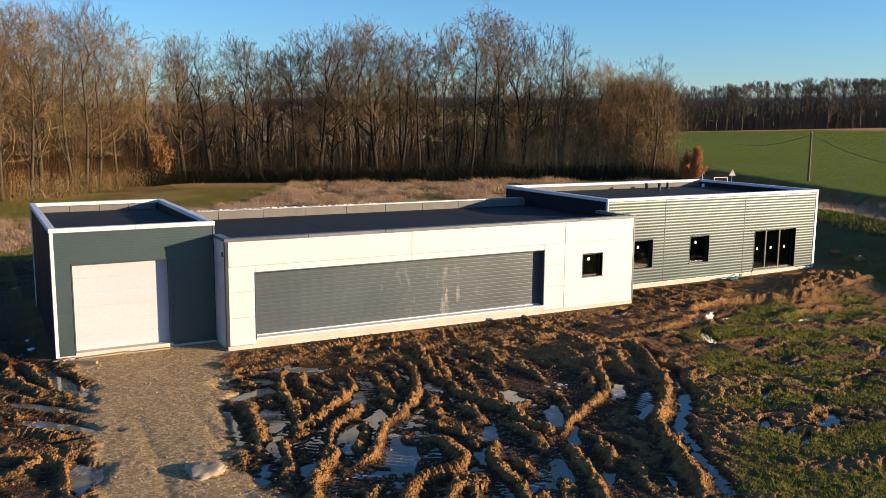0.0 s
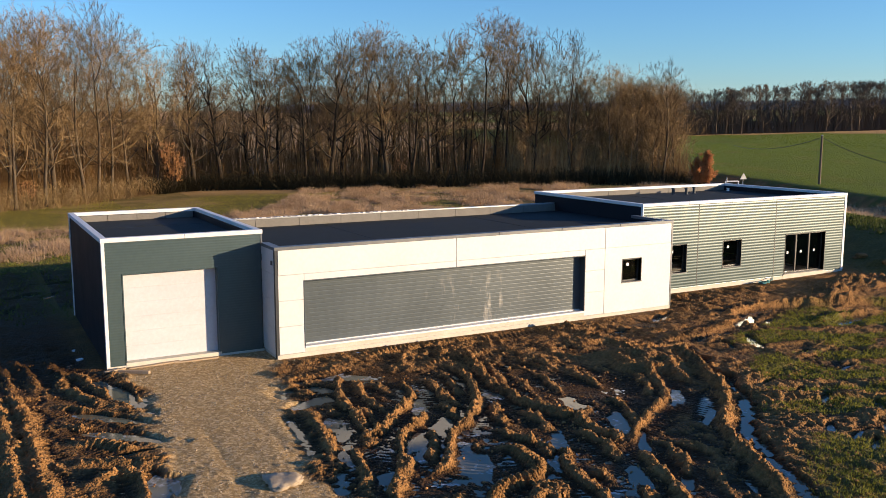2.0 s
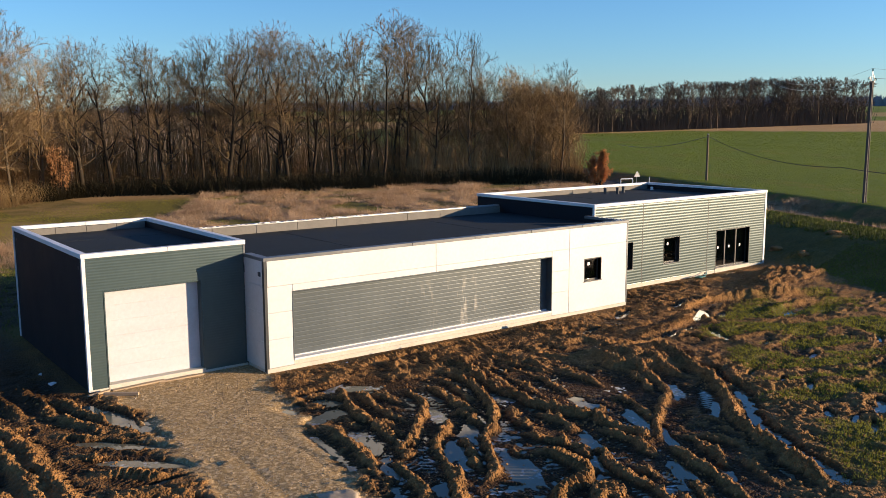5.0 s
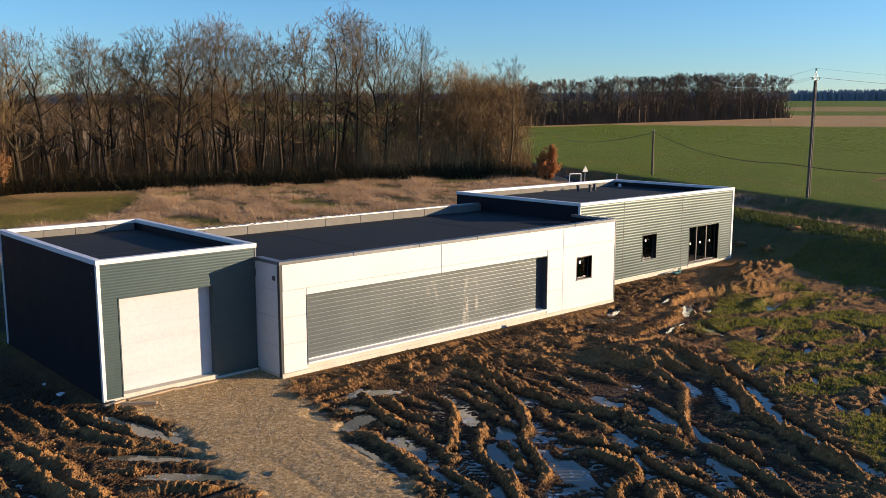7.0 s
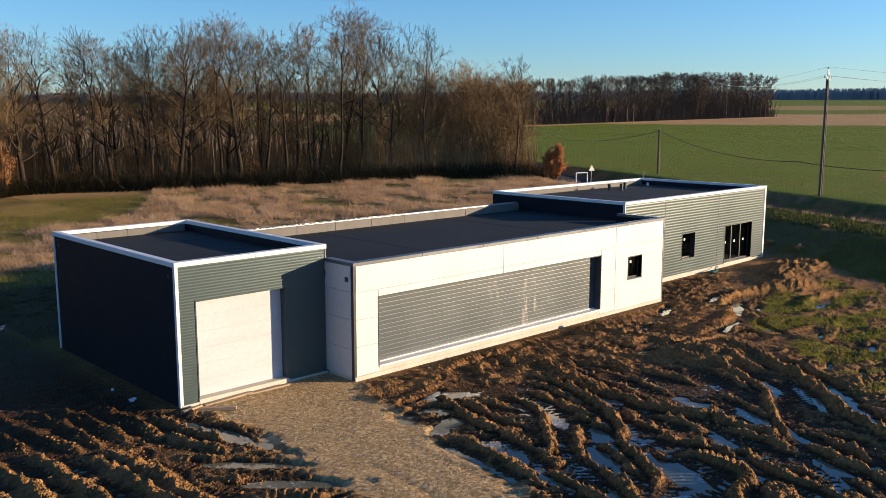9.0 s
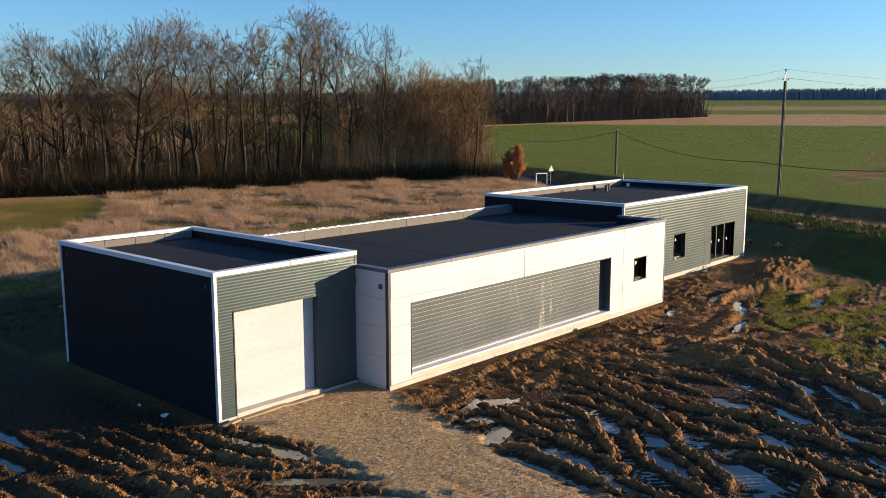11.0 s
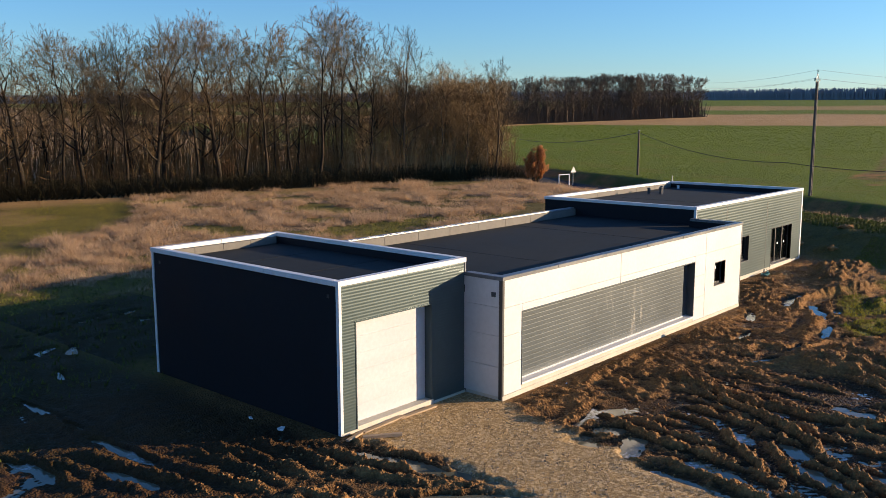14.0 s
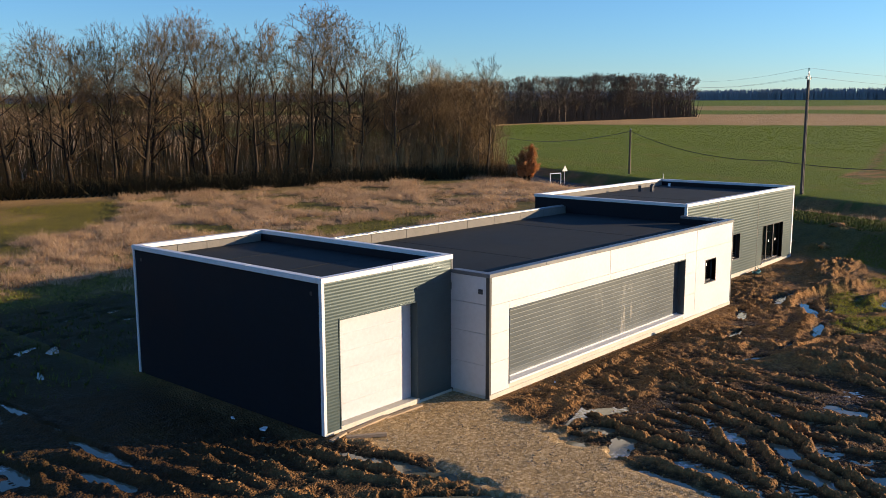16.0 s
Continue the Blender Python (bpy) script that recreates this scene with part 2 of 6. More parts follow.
_bare = mix(_nt, 0.5, ramp(_nt, _n4, (0.3, (0.40, 0.245, 0.105)), (0.7, (0.52, 0.335, 0.155))), ramp(_nt, _n1, (0.3, (0.32, 0.19, 0.08)), (0.7, (0.54, 0.34, 0.165))))
_cell = _nt.nodes.new("ShaderNodeSeparateColor")
_nt.links.new(_vor.outputs["Color"], _cell.inputs[0])
_gravel = mix(_nt, 0.5, _gravel, ramp(_nt, _cell.outputs[0], (0.0, (0.12, 0.078, 0.036)), (0.55, (0.34, 0.225, 0.108)), (1.0, (0.70, 0.53, 0.33))))
_c = mix(_nt, _s1.outputs[1], _mud, _gravel)
_c = mix(_nt, _s1.outputs[0], _c, _grass)
_c = mix(_nt, _s1.outputs[2], _c, _dry)
_c = mix(_nt, _s2.outputs[0], _c, _crop)
_c = mix(_nt, _s2.outputs[1], _c, _bare)
_c = mix(_nt, _s2.outputs[2], _c, (0.05, 0.052, 0.057))
# darkening for wet hollows, with the annex's shade painted in as well
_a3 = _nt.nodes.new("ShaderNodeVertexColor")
_a3.layer_name = "wet_and_shade"
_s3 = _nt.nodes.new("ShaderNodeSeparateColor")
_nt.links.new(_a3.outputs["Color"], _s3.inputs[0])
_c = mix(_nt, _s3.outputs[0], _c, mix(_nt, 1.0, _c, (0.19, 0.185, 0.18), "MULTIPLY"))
_nt.links.new(_c, _b.inputs["Base Color"])
_nt.links.new(mix(_nt, _s3.outputs[0], ramp(_nt, _n1, (0.25, grey(0.75)), (0.7, grey(0.97))), ramp(_nt, _n1, (0.3, grey(0.5)), (0.7, grey(0.85)))), _b.inputs["Roughness"])
_rough = mix(_nt, math_node(_nt, "MULTIPLY", math_node(_nt, "SUBTRACT", 1.0, _s1.outputs[1]), 0.45), mix(_nt, 0.5, _n2, _n3), ramp(_nt, _vor.outputs["Distance"], (0.05, grey(1.0)), (0.75, grey(0.0))))
bump(_nt, _b, mix(_nt, 1.0, _rough, ramp(_nt, _s1.outputs[1], (0.0, grey(1.0)), (1.0, grey(0.5))), "MULTIPLY"), 1.0, 0.13)


# ---- mesh helpers ----
def part(name, bm, mat, parent=None, label="", smooth=False):
    me = bpy.data.meshes.new(name)
    bm.to_mesh(me)
    bm.free()
    me.materials.append(mat)
    if smooth:
        me.shade_smooth()
    ob = new(name, me)
    if parent is not None:
        ob.parent = parent
        ob.matrix_parent_inverse = parent.matrix_basis.inverted()
    if label:
        tagged(ob, label)
    return ob


def raw(name, verts, faces, mat, parent=None, smooth=False):
    me = bpy.data.meshes.new(name)
    me.from_pydata(verts, [], faces)
    me.materials.append(mat)
    if smooth:
        me.shade_smooth()
    ob = new(name, me)
    if parent is not None:
        ob.parent = parent
        ob.matrix_parent_inverse = parent.matrix_basis.inverted()
    return ob


def empty(name, x=0.0, y=0.0, z=0.0):
    ob = new(name)
    ob.matrix_basis = pose(x, y, z)
    return ob


def add_box(bm, x0, x1, y0, y1, z0, z1, bevel=0.0):
    r = bmesh.ops.create_cube(bm, size=1, matrix=Matrix.LocRotScale(((x0 + x1) / 2, (y0 + y1) / 2, (z0 + z1) / 2), None, (x1 - x0, y1 - y0, z1 - z0)))
    if bevel:
        vs = set(r["verts"])
        es = [e for e in bm.edges if e.verts[0] in vs and e.verts[1] in vs]
        bmesh.ops.bevel(bm, geom=es, offset=bevel, segments=1, affect="EDGES", clamp_overlap=True)


def box(x0, x1, y0, y1, z0, z1, bevel=0.0):
    bm = bmesh.new()
    add_box(bm, x0, x1, y0, y1, z0, z1, bevel)
    return bm


def tube(bm, p, q, r0, r1, n=8):
    p, q = Vector(p), Vector(q)
    d = q - p
    m = Matrix.Translation((p + q) / 2) @ d.to_track_quat("Z", "Y").to_matrix().to_4x4()
    bmesh.ops.create_cone(bm, cap_ends=True, segments=n, radius1=r0, radius2=r1, depth=d.length, matrix=m)


def lattice(ix, iy, seed):
    h = (ix * 374761393 + iy * 668265263 + seed * 974634541) & 0xFFFFFFFF
    h = ((h ^ (h >> 13)) * 1274126177) & 0xFFFFFFFF
    return ((h ^ (h >> 16)) & 0xFFFF) / 65535.0


def vnoise(x, y, seed=0):
    """Smooth value noise from 0 to 1 on arrays."""
    xi, yi = np.floor(x), np.floor(y)
    fx, fy = x - xi, y - yi
    fx, fy = fx * fx * (3 - 2 * fx), fy * fy * (3 - 2 * fy)
    xi, yi = xi.astype(np.int64), yi.astype(np.int64)
    a, b = lattice(xi, yi, seed), lattice(xi + 1, yi, seed)
    c, d = lattice(xi, yi + 1, seed), lattice(xi + 1, yi + 1, seed)
    return (a * (1 - fx) + b * fx) * (1 - fy) + (c * (1 - fx) + d * fx) * fy


def fbm(x, y, octaves=4, seed=0, gain=0.5):
    total, amp, norm = 0, 1.0, 0.0
    for k in range(octaves):
        total = total + amp * vnoise(x * 2 ** k + 17.3 * k, y * 2 ** k - 9.1 * k, seed + k)
        norm += amp
        amp *= gain
    return total / norm


def smooth(a, b, v):
    t = np.clip((v - a) / (b - a), 0, 1)
    return t * t * (3 - 2 * t)


# ---- the ground ----
def relief(x, y):
    """The lie of the land: level round the building, rising towards the fields, with a bank, a lane and a field edge."""
    ye = y - 0.5 * (y - 92 + np.sqrt((y - 92) ** 2 + 400)) * (1 - smooth(90, 190, x))
    u = 0.86 * x + 0.5 * ye - 45
    z = 0.011 * (u + np.sqrt(u * u + 25.0))
    r = 0.95 * (x - 65) - 0.316 * (y - 42)
    near = 1 - smooth(40, 54, y)
    up = smooth(-18.3, -11.9, r) * (1 - smooth(-10.0, -5.0, r))
    z = z + near * 1.25 * up
    lane = smooth(-6.5, -2.5, r) * (1 - smooth(3.2, 6.0, r))
    z = z - 0.8 * lane * (1 - smooth(66, 80, y) * 0.6)
    z = z + 0.35 * smooth(3.2, 7.0, r) * (1 - smooth(20, 60, r))
    return z


def curve(points, step=0.08):
    """Points along a smooth line through those given."""
    p = [np.array(q, float) for q in points]
    p = [2 * p[0] - p[1], *p, 2 * p[-1] - p[-2]]
    out = []
    for a, b, c, d in zip(p, p[1:], p[2:], p[3:]):
        n = max(2, int(np.linalg.norm(c - b) / step))
        for t in np.linspace(0, 1, n, endpoint=False):
            out.append(0.5 * (2 * b + (c - a) * t + (2 * a - 5 * b + 4 * c - d) * t * t + (3 * b - a - 3 * c + d) * t ** 3))
    return np.array(out)


def steps(*runs):
    """Grid lines: runs of (start, end, first spacing, last spacing)."""
    out = []
    for a, b, s0, s1 in runs:
        v = a
        while v < b - 1e-6:
            out.append(v)
            v += s0 + (s1 - s0) * (v - a) / (b - a)
    return np.array(out + [runs[-1][1]])


GX = steps((-3000, -200, 300, 60), (-200, -30, 25, 2), (-30, -12, 1.5, 0.15), (-12, -4, 0.12, 0.07), (-4, 3, 0.07, 0.052), (3, 20, 0.05, 0.05), (20, 24, 0.052, 0.07), (24, 46, 0.08, 0.28), (46, 100, 0.6, 1.2), (100, 400, 3, 14), (400, 3400, 30, 300))
GY = steps((-1500, -60, 200, 20), (-60, 6, 12, 0.6), (6, 11, 0.4, 0.08), (11, 30, 0.05, 0.055), (30, 44, 0.07, 0.12), (44, 52, 0.12, 0.18), (52, 60, 0.22, 0.4), (60, 120, 0.7, 1.6), (120, 400, 4, 16), (400, 3400, 30, 300))
X, Y = np.meshgrid(GX, GY)
Z = relief(X, Y)

RIDGES = []


def ridge(*pts, high=0.15, lug=0.0):
    RIDGES.append((curve(pts), high, lug))


# ridges of churned earth between the wheel ruts
ridge((10.5, 28.06), (11.61, 28.44), (12.84, 28.71), (14.03, 28.76), (15.38, 29.06), (16.63, 29.03), (17.91, 29.0), (19.04, 29.08), high=0.16, lug=0.21)
ridge((11.69, 26.07), (12.52, 26.28), (13.39, 26.49), (14.42, 26.73), (15.45, 26.92), high=0.15, lug=0.21)
ridge((7.1, 26.8), (7.98, 26.77), (8.79, 26.93), (9.64, 27.27), high=0.15, lug=0.2)
ridge((12.73, 25.35), (12.46, 23.97), (11.74, 22.31), (10.95, 21.22), (10.24, 20.49), (9.58, 19.92), (9.08, 19.14), (8.54, 18.33), (8.17, 18.0), (7.56, 17.85), high=0.21)
ridge((11.32, 24.95), (11.06, 23.67), (10.93, 22.43), (10.94, 21.64), high=0.16)
ridge((12.16, 25.26), (11.71, 23.66), (11.24, 22.26), high=0.13)
ridge((9.3, 25.9), (8.9, 24.71), (8.74, 23.62), (8.78, 22.69), (8.92, 22.15), high=0.15)
ridge((10.49, 25.04), (10.12, 23.51), (9.59, 22.73), (9.03, 22.2), (8.41, 21.49), (7.87, 21.0), (7.52, 20.94), (7.44, 21.39), high=0.2)
ridge((9.34, 25.44), (9.6, 24.6), (9.72, 23.47), high=0.13)
ridge((9.12, 24.06), (9.37, 23.28), high=0.11)
ridge((8.99, 26.59), (8.18, 24.57), (8.0, 23.41), (7.88, 22.21), (7.64, 21.28), (7.4, 20.42), (7.81, 20.99), high=0.17)
ridge((8.18, 23.43), (8.25, 22.4), (8.04, 21.32), high=0.14)
ridge((7.54, 23.66), (7.45, 22.66), high=0.13)
ridge((7.13, 26.36), (7.36, 25.27), (7.96, 25.49), high=0.14)
ridge((7.5, 25.74), (7.91, 26.22), (8.43, 25.8), high=0.13)
ridge((6.91, 23.7), (6.72, 22.4), (6.57, 21.36), (6.3, 20.42), (6.08, 19.58), high=0.13)
ridge((6.82, 20.46), (6.6, 19.38), (6.48, 18.63), (6.21, 17.98), (6.03, 17.15), high=0.15)
ridge((6.65, 18.94), (6.61, 18.44), high=0.11)
ridge((10.05, 22.12), (10.48, 22.06), (10.39, 21.24), (10.28, 20.53), high=0.16)
ridge((9.94, 22.06), (9.33, 21.26), (8.83, 20.94), (8.43, 20.55), (8.04, 19.94), (7.69, 19.09), (7.55, 18.57), (7.26, 18.17), (6.92, 17.74), (6.58, 17.2), (6.25, 16.31), (5.95, 15.67), high=0.19)
ridge((9.32, 20.83), (8.9, 19.71), (8.38, 18.85), (8.17, 18.2), high=0.15)
ridge((13.9, 26.83), (13.51, 25.33), (13.04, 24.02), (12.85, 23.04), (12.8, 22.06), (12.74, 21.33), (12.91, 20.57), (13.07, 19.9), (13.3, 19.55), (13.16, 18.86), (13.17, 18.23), (13.31, 17.66), (13.21, 17.09), high=0.2)
ridge((14.09, 25.68), (13.5, 23.77), (13.16, 22.67), high=0.12)
ridge((12.29, 21.82), (11.48, 20.93), (11.28, 20.15), (11.37, 19.46), high=0.15)
ridge((9.88, 19.27), (9.49, 18.29), high=0.13)
ridge((10.15, 18.56), (10.45, 18.3), (10.39, 17.71), (10.36, 17.09), (10.05, 16.69), (9.66, 16.48), (9.2, 16.47), (8.72, 16.25), (8.24, 15.82), (7.8, 15.28), high=0.2, lug=0.2)
ridge((13.21, 17.09), (13.65, 17.42), (14.31, 17.97), (15.22, 18.56), (16.19, 19.21), (16.67, 19.45), (17.38, 20.38), (17.91, 21.38), (18.81, 22.87), high=0.16)
ridge((12.1, 20.89), (12.3, 19.92), (12.15, 19.15), (12.25, 18.58), high=0.15)
ridge((10.85, 19.9), (10.89, 19.26), (11.12, 18.5), (11.14, 17.79), (10.84, 17.17), high=0.16)
ridge((12.82, 18.83), (12.72, 18.12), (12.7, 17.55), (12.54, 16.9), (12.18, 16.15), high=0.16)
ridge((11.84, 17.88), (11.1, 16.94), (10.86, 16.26), (10.75, 15.7), (10.67, 15.02), (10.42, 14.4), (10.03, 13.76), high=0.15)
ridge((11.37, 16.59), (11.38, 15.98), (11.29, 15.45), (11.29, 15.0), high=0.13)
ridge((8.68, 14.96), (9.17, 15.45), (9.81, 15.95), (9.72, 15.5), (9.35, 14.63), high=0.16)
ridge((10.3, 16.37), (10.09, 15.72), (9.7, 15.06), high=0.13)
ridge((14.73, 20.38), (15.25, 20.09), (15.02, 19.25), (14.35, 18.11), high=0.13)
ridge((13.24, 19.47), (13.95, 19.83), (14.87, 20.05), high=0.09)
ridge((13.29, 16.76), (12.9, 15.97), (12.68, 15.27), (12.34, 14.5), (12.02, 13.8), (11.74, 13.14), high=0.17)
ridge((14.24, 17.05), (13.93, 16.28), (13.56, 15.4), (12.9, 14.69), high=0.15)
ridge((14.37, 16.98), (14.59, 16.34), (14.73, 15.62), (14.43, 15.05), high=0.12)
ridge((15.65, 16.94), (15.2, 16.05), high=0.11)
ridge((20.95, 23.94), (20.21, 21.86), (19.38, 20.22), (18.56, 18.94), (17.5, 17.9), (16.27, 16.7), (15.59, 15.61), (15.22, 14.92), (14.76, 14.14), (14.38, 13.4), (13.84, 12.48), high=0.2)
ridge((19.46, 22.77), (18.69, 20.96), (18.61, 19.99), high=0.15)
ridge((21.13, 24.81), (22.67, 25.0), (24.37, 25.27), (26.53, 25.6), high=0.15, lug=0.21)
ridge((11.16, 14.86), (10.4, 13.87), high=0.14)
ridge((11.94, 15.28), (11.55, 14.51), (11.03, 13.69), high=0.12)
ridge((7.56, 16.92), (7.39, 16.21), (7.19, 15.61), high=0.13)
ridge((8.25, 16.9), (7.78, 16.41), (7.19, 15.77), high=0.15)
ridge((7.91, 15.87), (8.33, 16.32), high=0.12)
ridge((14.82, 23.82), (14.62, 22.44), (14.13, 21.01), high=0.12)
ridge((13.99, 24.27), (13.83, 22.87), (13.24, 21.18), high=0.11)
ridge((16.11, 23.92), (15.93, 22.45), (15.7, 21.02), high=0.12)
ridge((13.98, 15.17), (13.51, 14.24), (13.11, 13.31), high=0.11)
ridge((18.17, 23.64), (17.36, 21.31), (16.24, 19.55), high=0.11)
ridge((21.8, 25.2), (23.9, 25.2), (26.4, 25.8), high=0.17, lug=0.22)
ridge((27.0, 27.0), (30.0, 27.4), (33.0, 26.2), (36.0, 25.0), high=0.2)
ridge((29.0, 24.0), (32.0, 24.5), (35.0, 23.4), high=0.12)
ridge((22.0, 22.5), (26.0, 22.2), (30.0, 20.5), (34.0, 18.5), high=0.08, lug=0.2)
ridge((20.0, 19.0), (24.0, 18.5), (28.0, 17.0), (32.0, 15.0), high=0.07, lug=0.2)
ridge((20.5, 21.0), (24.0, 20.4), (27.0, 19.0), (30.0, 17.2), high=0.07, lug=0.2)
ridge((24.0, 24.2), (28.0, 23.2), (31.5, 21.6), high=0.09, lug=0.22)
# beside the annex
ridge((0.68, 30.92), (1.47, 30.05), (1.91, 28.15), (2.31, 27.29), (2.44, 26.24), high=0.15)
ridge((0.86, 29.25), (1.41, 27.77), (1.79, 26.65), high=0.13)
ridge((0.56, 27.5), (1.12, 26.61), (1.8, 25.78), (2.29, 25.08), high=0.12, lug=0.2)
ridge((0.5, 25.62), (1.03, 24.97), (1.61, 24.3), (2.14, 23.92), high=0.12)
ridge((0.45, 23.88), (1.1, 23.71), (1.71, 23.01), (2.06, 22.2), high=0.15, lug=0.22)
ridge((0.4, 22.43), (1.13, 22.16), (1.75, 21.7), (2.05, 21.13), high=0.13)
ridge((0.57, 20.73), (1.2, 21.32), (1.72, 20.92), (1.77, 20.01), (1.41, 19.45), high=0.17)
ridge((0.41, 32.72), (0.76, 32.19), (0.76, 31.45), (0.97, 30.56), (0.89, 29.58), (0.89, 28.73), high=0.15)
ridge((-0.49, 33.5), (-0.32, 32.7), (-0.09, 31.78), (0.02, 30.97), (0.1, 30.16), (0.21, 29.21), high=0.14)
ridge((-1.12, 33.86), (-0.94, 33.06), (-0.79, 32.25), (-0.64, 31.24), (-0.58, 30.17), (-0.56, 29.11), high=0.12)
ridge((-1.89, 34.51), (-1.9, 33.64), (-1.75, 32.8), (-1.66, 31.93), (-1.5, 31.18), (-1.19, 30.02), (-1.06, 29.12), high=0.12)
ridge((-3.02, 35.33), (-2.77, 34.31), (-2.57, 33.26), (-2.39, 32.25), (-2.14, 31.17), (-2.09, 30.3), high=0.12)
ridge((-3.64, 35.59), (-3.65, 34.76), (-3.5, 34.01), (-3.39, 33.1), (-3.19, 32.14), (-3.09, 31.28), high=0.11)
ridge((-4.05, 36.12), (-4.05, 35.28), (-4.02, 34.4), (-3.98, 33.3), (-3.92, 32.33), high=0.12)
ridge((-2.3, 42.0), (-2.2, 39.2), (-2.2, 36.7), (-1.9, 33.7), (-1.2, 30.5), high=0.08)

ridge((-0.56, 29.1), (-0.4, 27.0), (-0.3, 24.5), (-0.3, 22.0), (-0.2, 19.0), high=0.12)
ridge((-1.06, 29.1), (-0.9, 26.5), (-0.9, 23.0), (-0.8, 20.0), (-0.7, 17.0), high=0.12)
ridge((-2.09, 30.3), (-1.9, 27.0), (-1.7, 24.0), (-1.6, 21.0), high=0.13)
ridge((-3.09, 31.3), (-2.9, 28.0), (-2.7, 25.0), (-2.6, 22.0), high=0.12)
ridge((-3.92, 32.3), (-3.8, 29.0), (-3.6, 26.0), (-3.5, 23.0), high=0.12)
GRAV_L = np.interp(Y, [14, 18.6, 22.5, 26, 28.7, 31], [2.0, 2.3, 2.4, 2.7, 2.9, 2.6])
GRAV_R = np.interp(Y, [14, 17, 21.5, 24.6, 27.0, 29.2, 31], [5.3, 5.6, 5.9, 6.5, 7.1, 8.1, 8.1])
wob = (fbm(X * 0.9, Y * 0.9, 3, 5) - 0.5) * 1.6
gravel = smooth(-0.25, 0.35, X - GRAV_L + wob) * (1 - smooth(-0.35, 0.25, X - GRAV_R + wob)) * (1 - smooth(31, 33, Y)) * smooth(4, 8, Y)
edge = np.interp(Y, [4, 10, 13.1, 17.5, 23.5, 26, 30], [8, 12.0, 14.4, 17.9, 23.3, 28, 36])
gn = fbm(X * 0.45, Y * 0.45, 5, 11)
right = smooth(0.0, 3.0, X - edge + (gn - 0.5) * 5) * (1 - smooth(24.5, 28.0, Y + 0.1 * (X - 30)) * (X < 48))
patch = smooth(0.36, 0.50, gn + 0.10 * smooth(21, 12, Y) + 0.06 * smooth(34, 20, X) - 0.02)
streak = vnoise((0.3 * X + 0.95 * Y) * 1.25 + 2.0 * fbm(X * 0.3, Y * 0.3, 2, 171), (0.95 * X - 0.3 * Y) * 0.14, 173)
grass = right * patch * (0.12 + 0.88 * smooth(0.30, 0.52, streak))
back = smooth(41, 46, Y) * (X < 60)
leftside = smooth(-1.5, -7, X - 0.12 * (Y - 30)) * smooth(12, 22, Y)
grass = np.maximum(grass, 0.75 * leftside * smooth(0.35, 0.6, fbm(X * 0.6, Y * 0.6, 4, 23)))
grass = np.maximum(grass, smooth(36, 43, Y) * 0.9 * (1 - smooth(64, 70, X)))
dryn = fbm(X * 0.06, Y * 0.06, 4, 31)
dry_front = np.interp(X, [-40, 0, 8, 14, 22, 28, 34, 60], [54, 55, 55, 55, 53, 51, 50, 46])
dry_back = np.interp(X, [-40, 4, 12, 17, 22, 27.5, 30, 34, 46, 60, 74], [70, 73, 75, 76.5, 80, 86, 91, 96, 93, 88, 76])
ragged = (fbm(X * 0.33, Y * 0.33, 4, 211) - 0.5) * 9
dry = smooth(-3, 3, Y - dry_front + (dryn - 0.5) * 7 + ragged * 0.6) * (1 - smooth(-1.2, 1.2, Y - dry_back + (dryn - 0.5) * 6 + ragged)) * (X < 73)
dry = np.maximum(dry, smooth(1, 4, X - 24) * smooth(41, 46, Y) * (1 - smooth(-1, 3, 0.95 * (X - 65) - 0.316 * (Y - 42) + 5)) * (Y < 86))
clump = fbm(X * 0.28, Y * 0.28, 4, 161)
dry *= 0.2 + 0.8 * smooth(0.36, 0.50, clump)
RD = 0.95 * (X - 65) - 0.316 * (Y - 42)
far = (RD > 5.5)
dist = np.hypot(X, Y)
crop = far * smooth(5.5, 6.5, RD)
across = 0.86 * X + 0.5 * Y
bare = far * smooth(264, 271, across - 0.12 * Y) * (1 - smooth(420, 430, across))
bare = np.maximum(bare, 0.6 * far * smooth(520, 540, across) * (1 - smooth(680, 700, across)))
wood_line = 196 - 0.1145 * (X - 176)
bare = np.maximum(bare, (X > 190) * (X < 380) * smooth(-3, 0, Y - wood_line + 2 + 0.07 * (X - 176)) * (Y < wood_line + 20))
tram = np.minimum.reduce([np.abs(RD - v - 1.5 * np.sin(Y * 0.012)) for v in (12.0, 14.2, 33.0, 35.2, 54.0, 56.2)])
crop *= 1 - 0.3 * (1 - smooth(0.25, 0.8, tram))
crop *= 1 - 0.9 * smooth(0.35, 0.55, fbm(X * 0.12, Y * 0.12, 4, 57) * np.exp(-((X - 96) / 18) ** 2 - ((Y - 41.5) / 4.0) ** 2) * 1.6)
# muddy field entrance with two wheel tracks running off through the crop
for y0, slope in ((44.6, 0.22), (42.4, 0.20)):
    crop *= 1 - (X > 103) * (X < 175) * np.exp(-((Y - y0 - slope * (X - 105)) / 0.55) ** 2)
crop *= 1 - np.exp(-((X - 104.0) / 5.0) ** 2 - ((Y - 43.0) / 2.6) ** 2) * smooth(0.3, 0.5, fbm(X * 0.35, Y * 0.6, 3, 191))
bare = np.maximum(bare, 0.5 * smooth(0.54, 0.66, fbm(X * 0.11, Y * 0.16, 4, 151)) * (Y > 58) * (RD < -6) * (1 - dry))
brownstrip = smooth(92, 100, Y + 0.35 * (X - 23)) * (X > 20) * (X < 62) * (1 - smooth(108, 116, Y + 0.35 * (X - 23)))
bare = np.maximum(bare, 0.85 * brownstrip * (1 - dry))
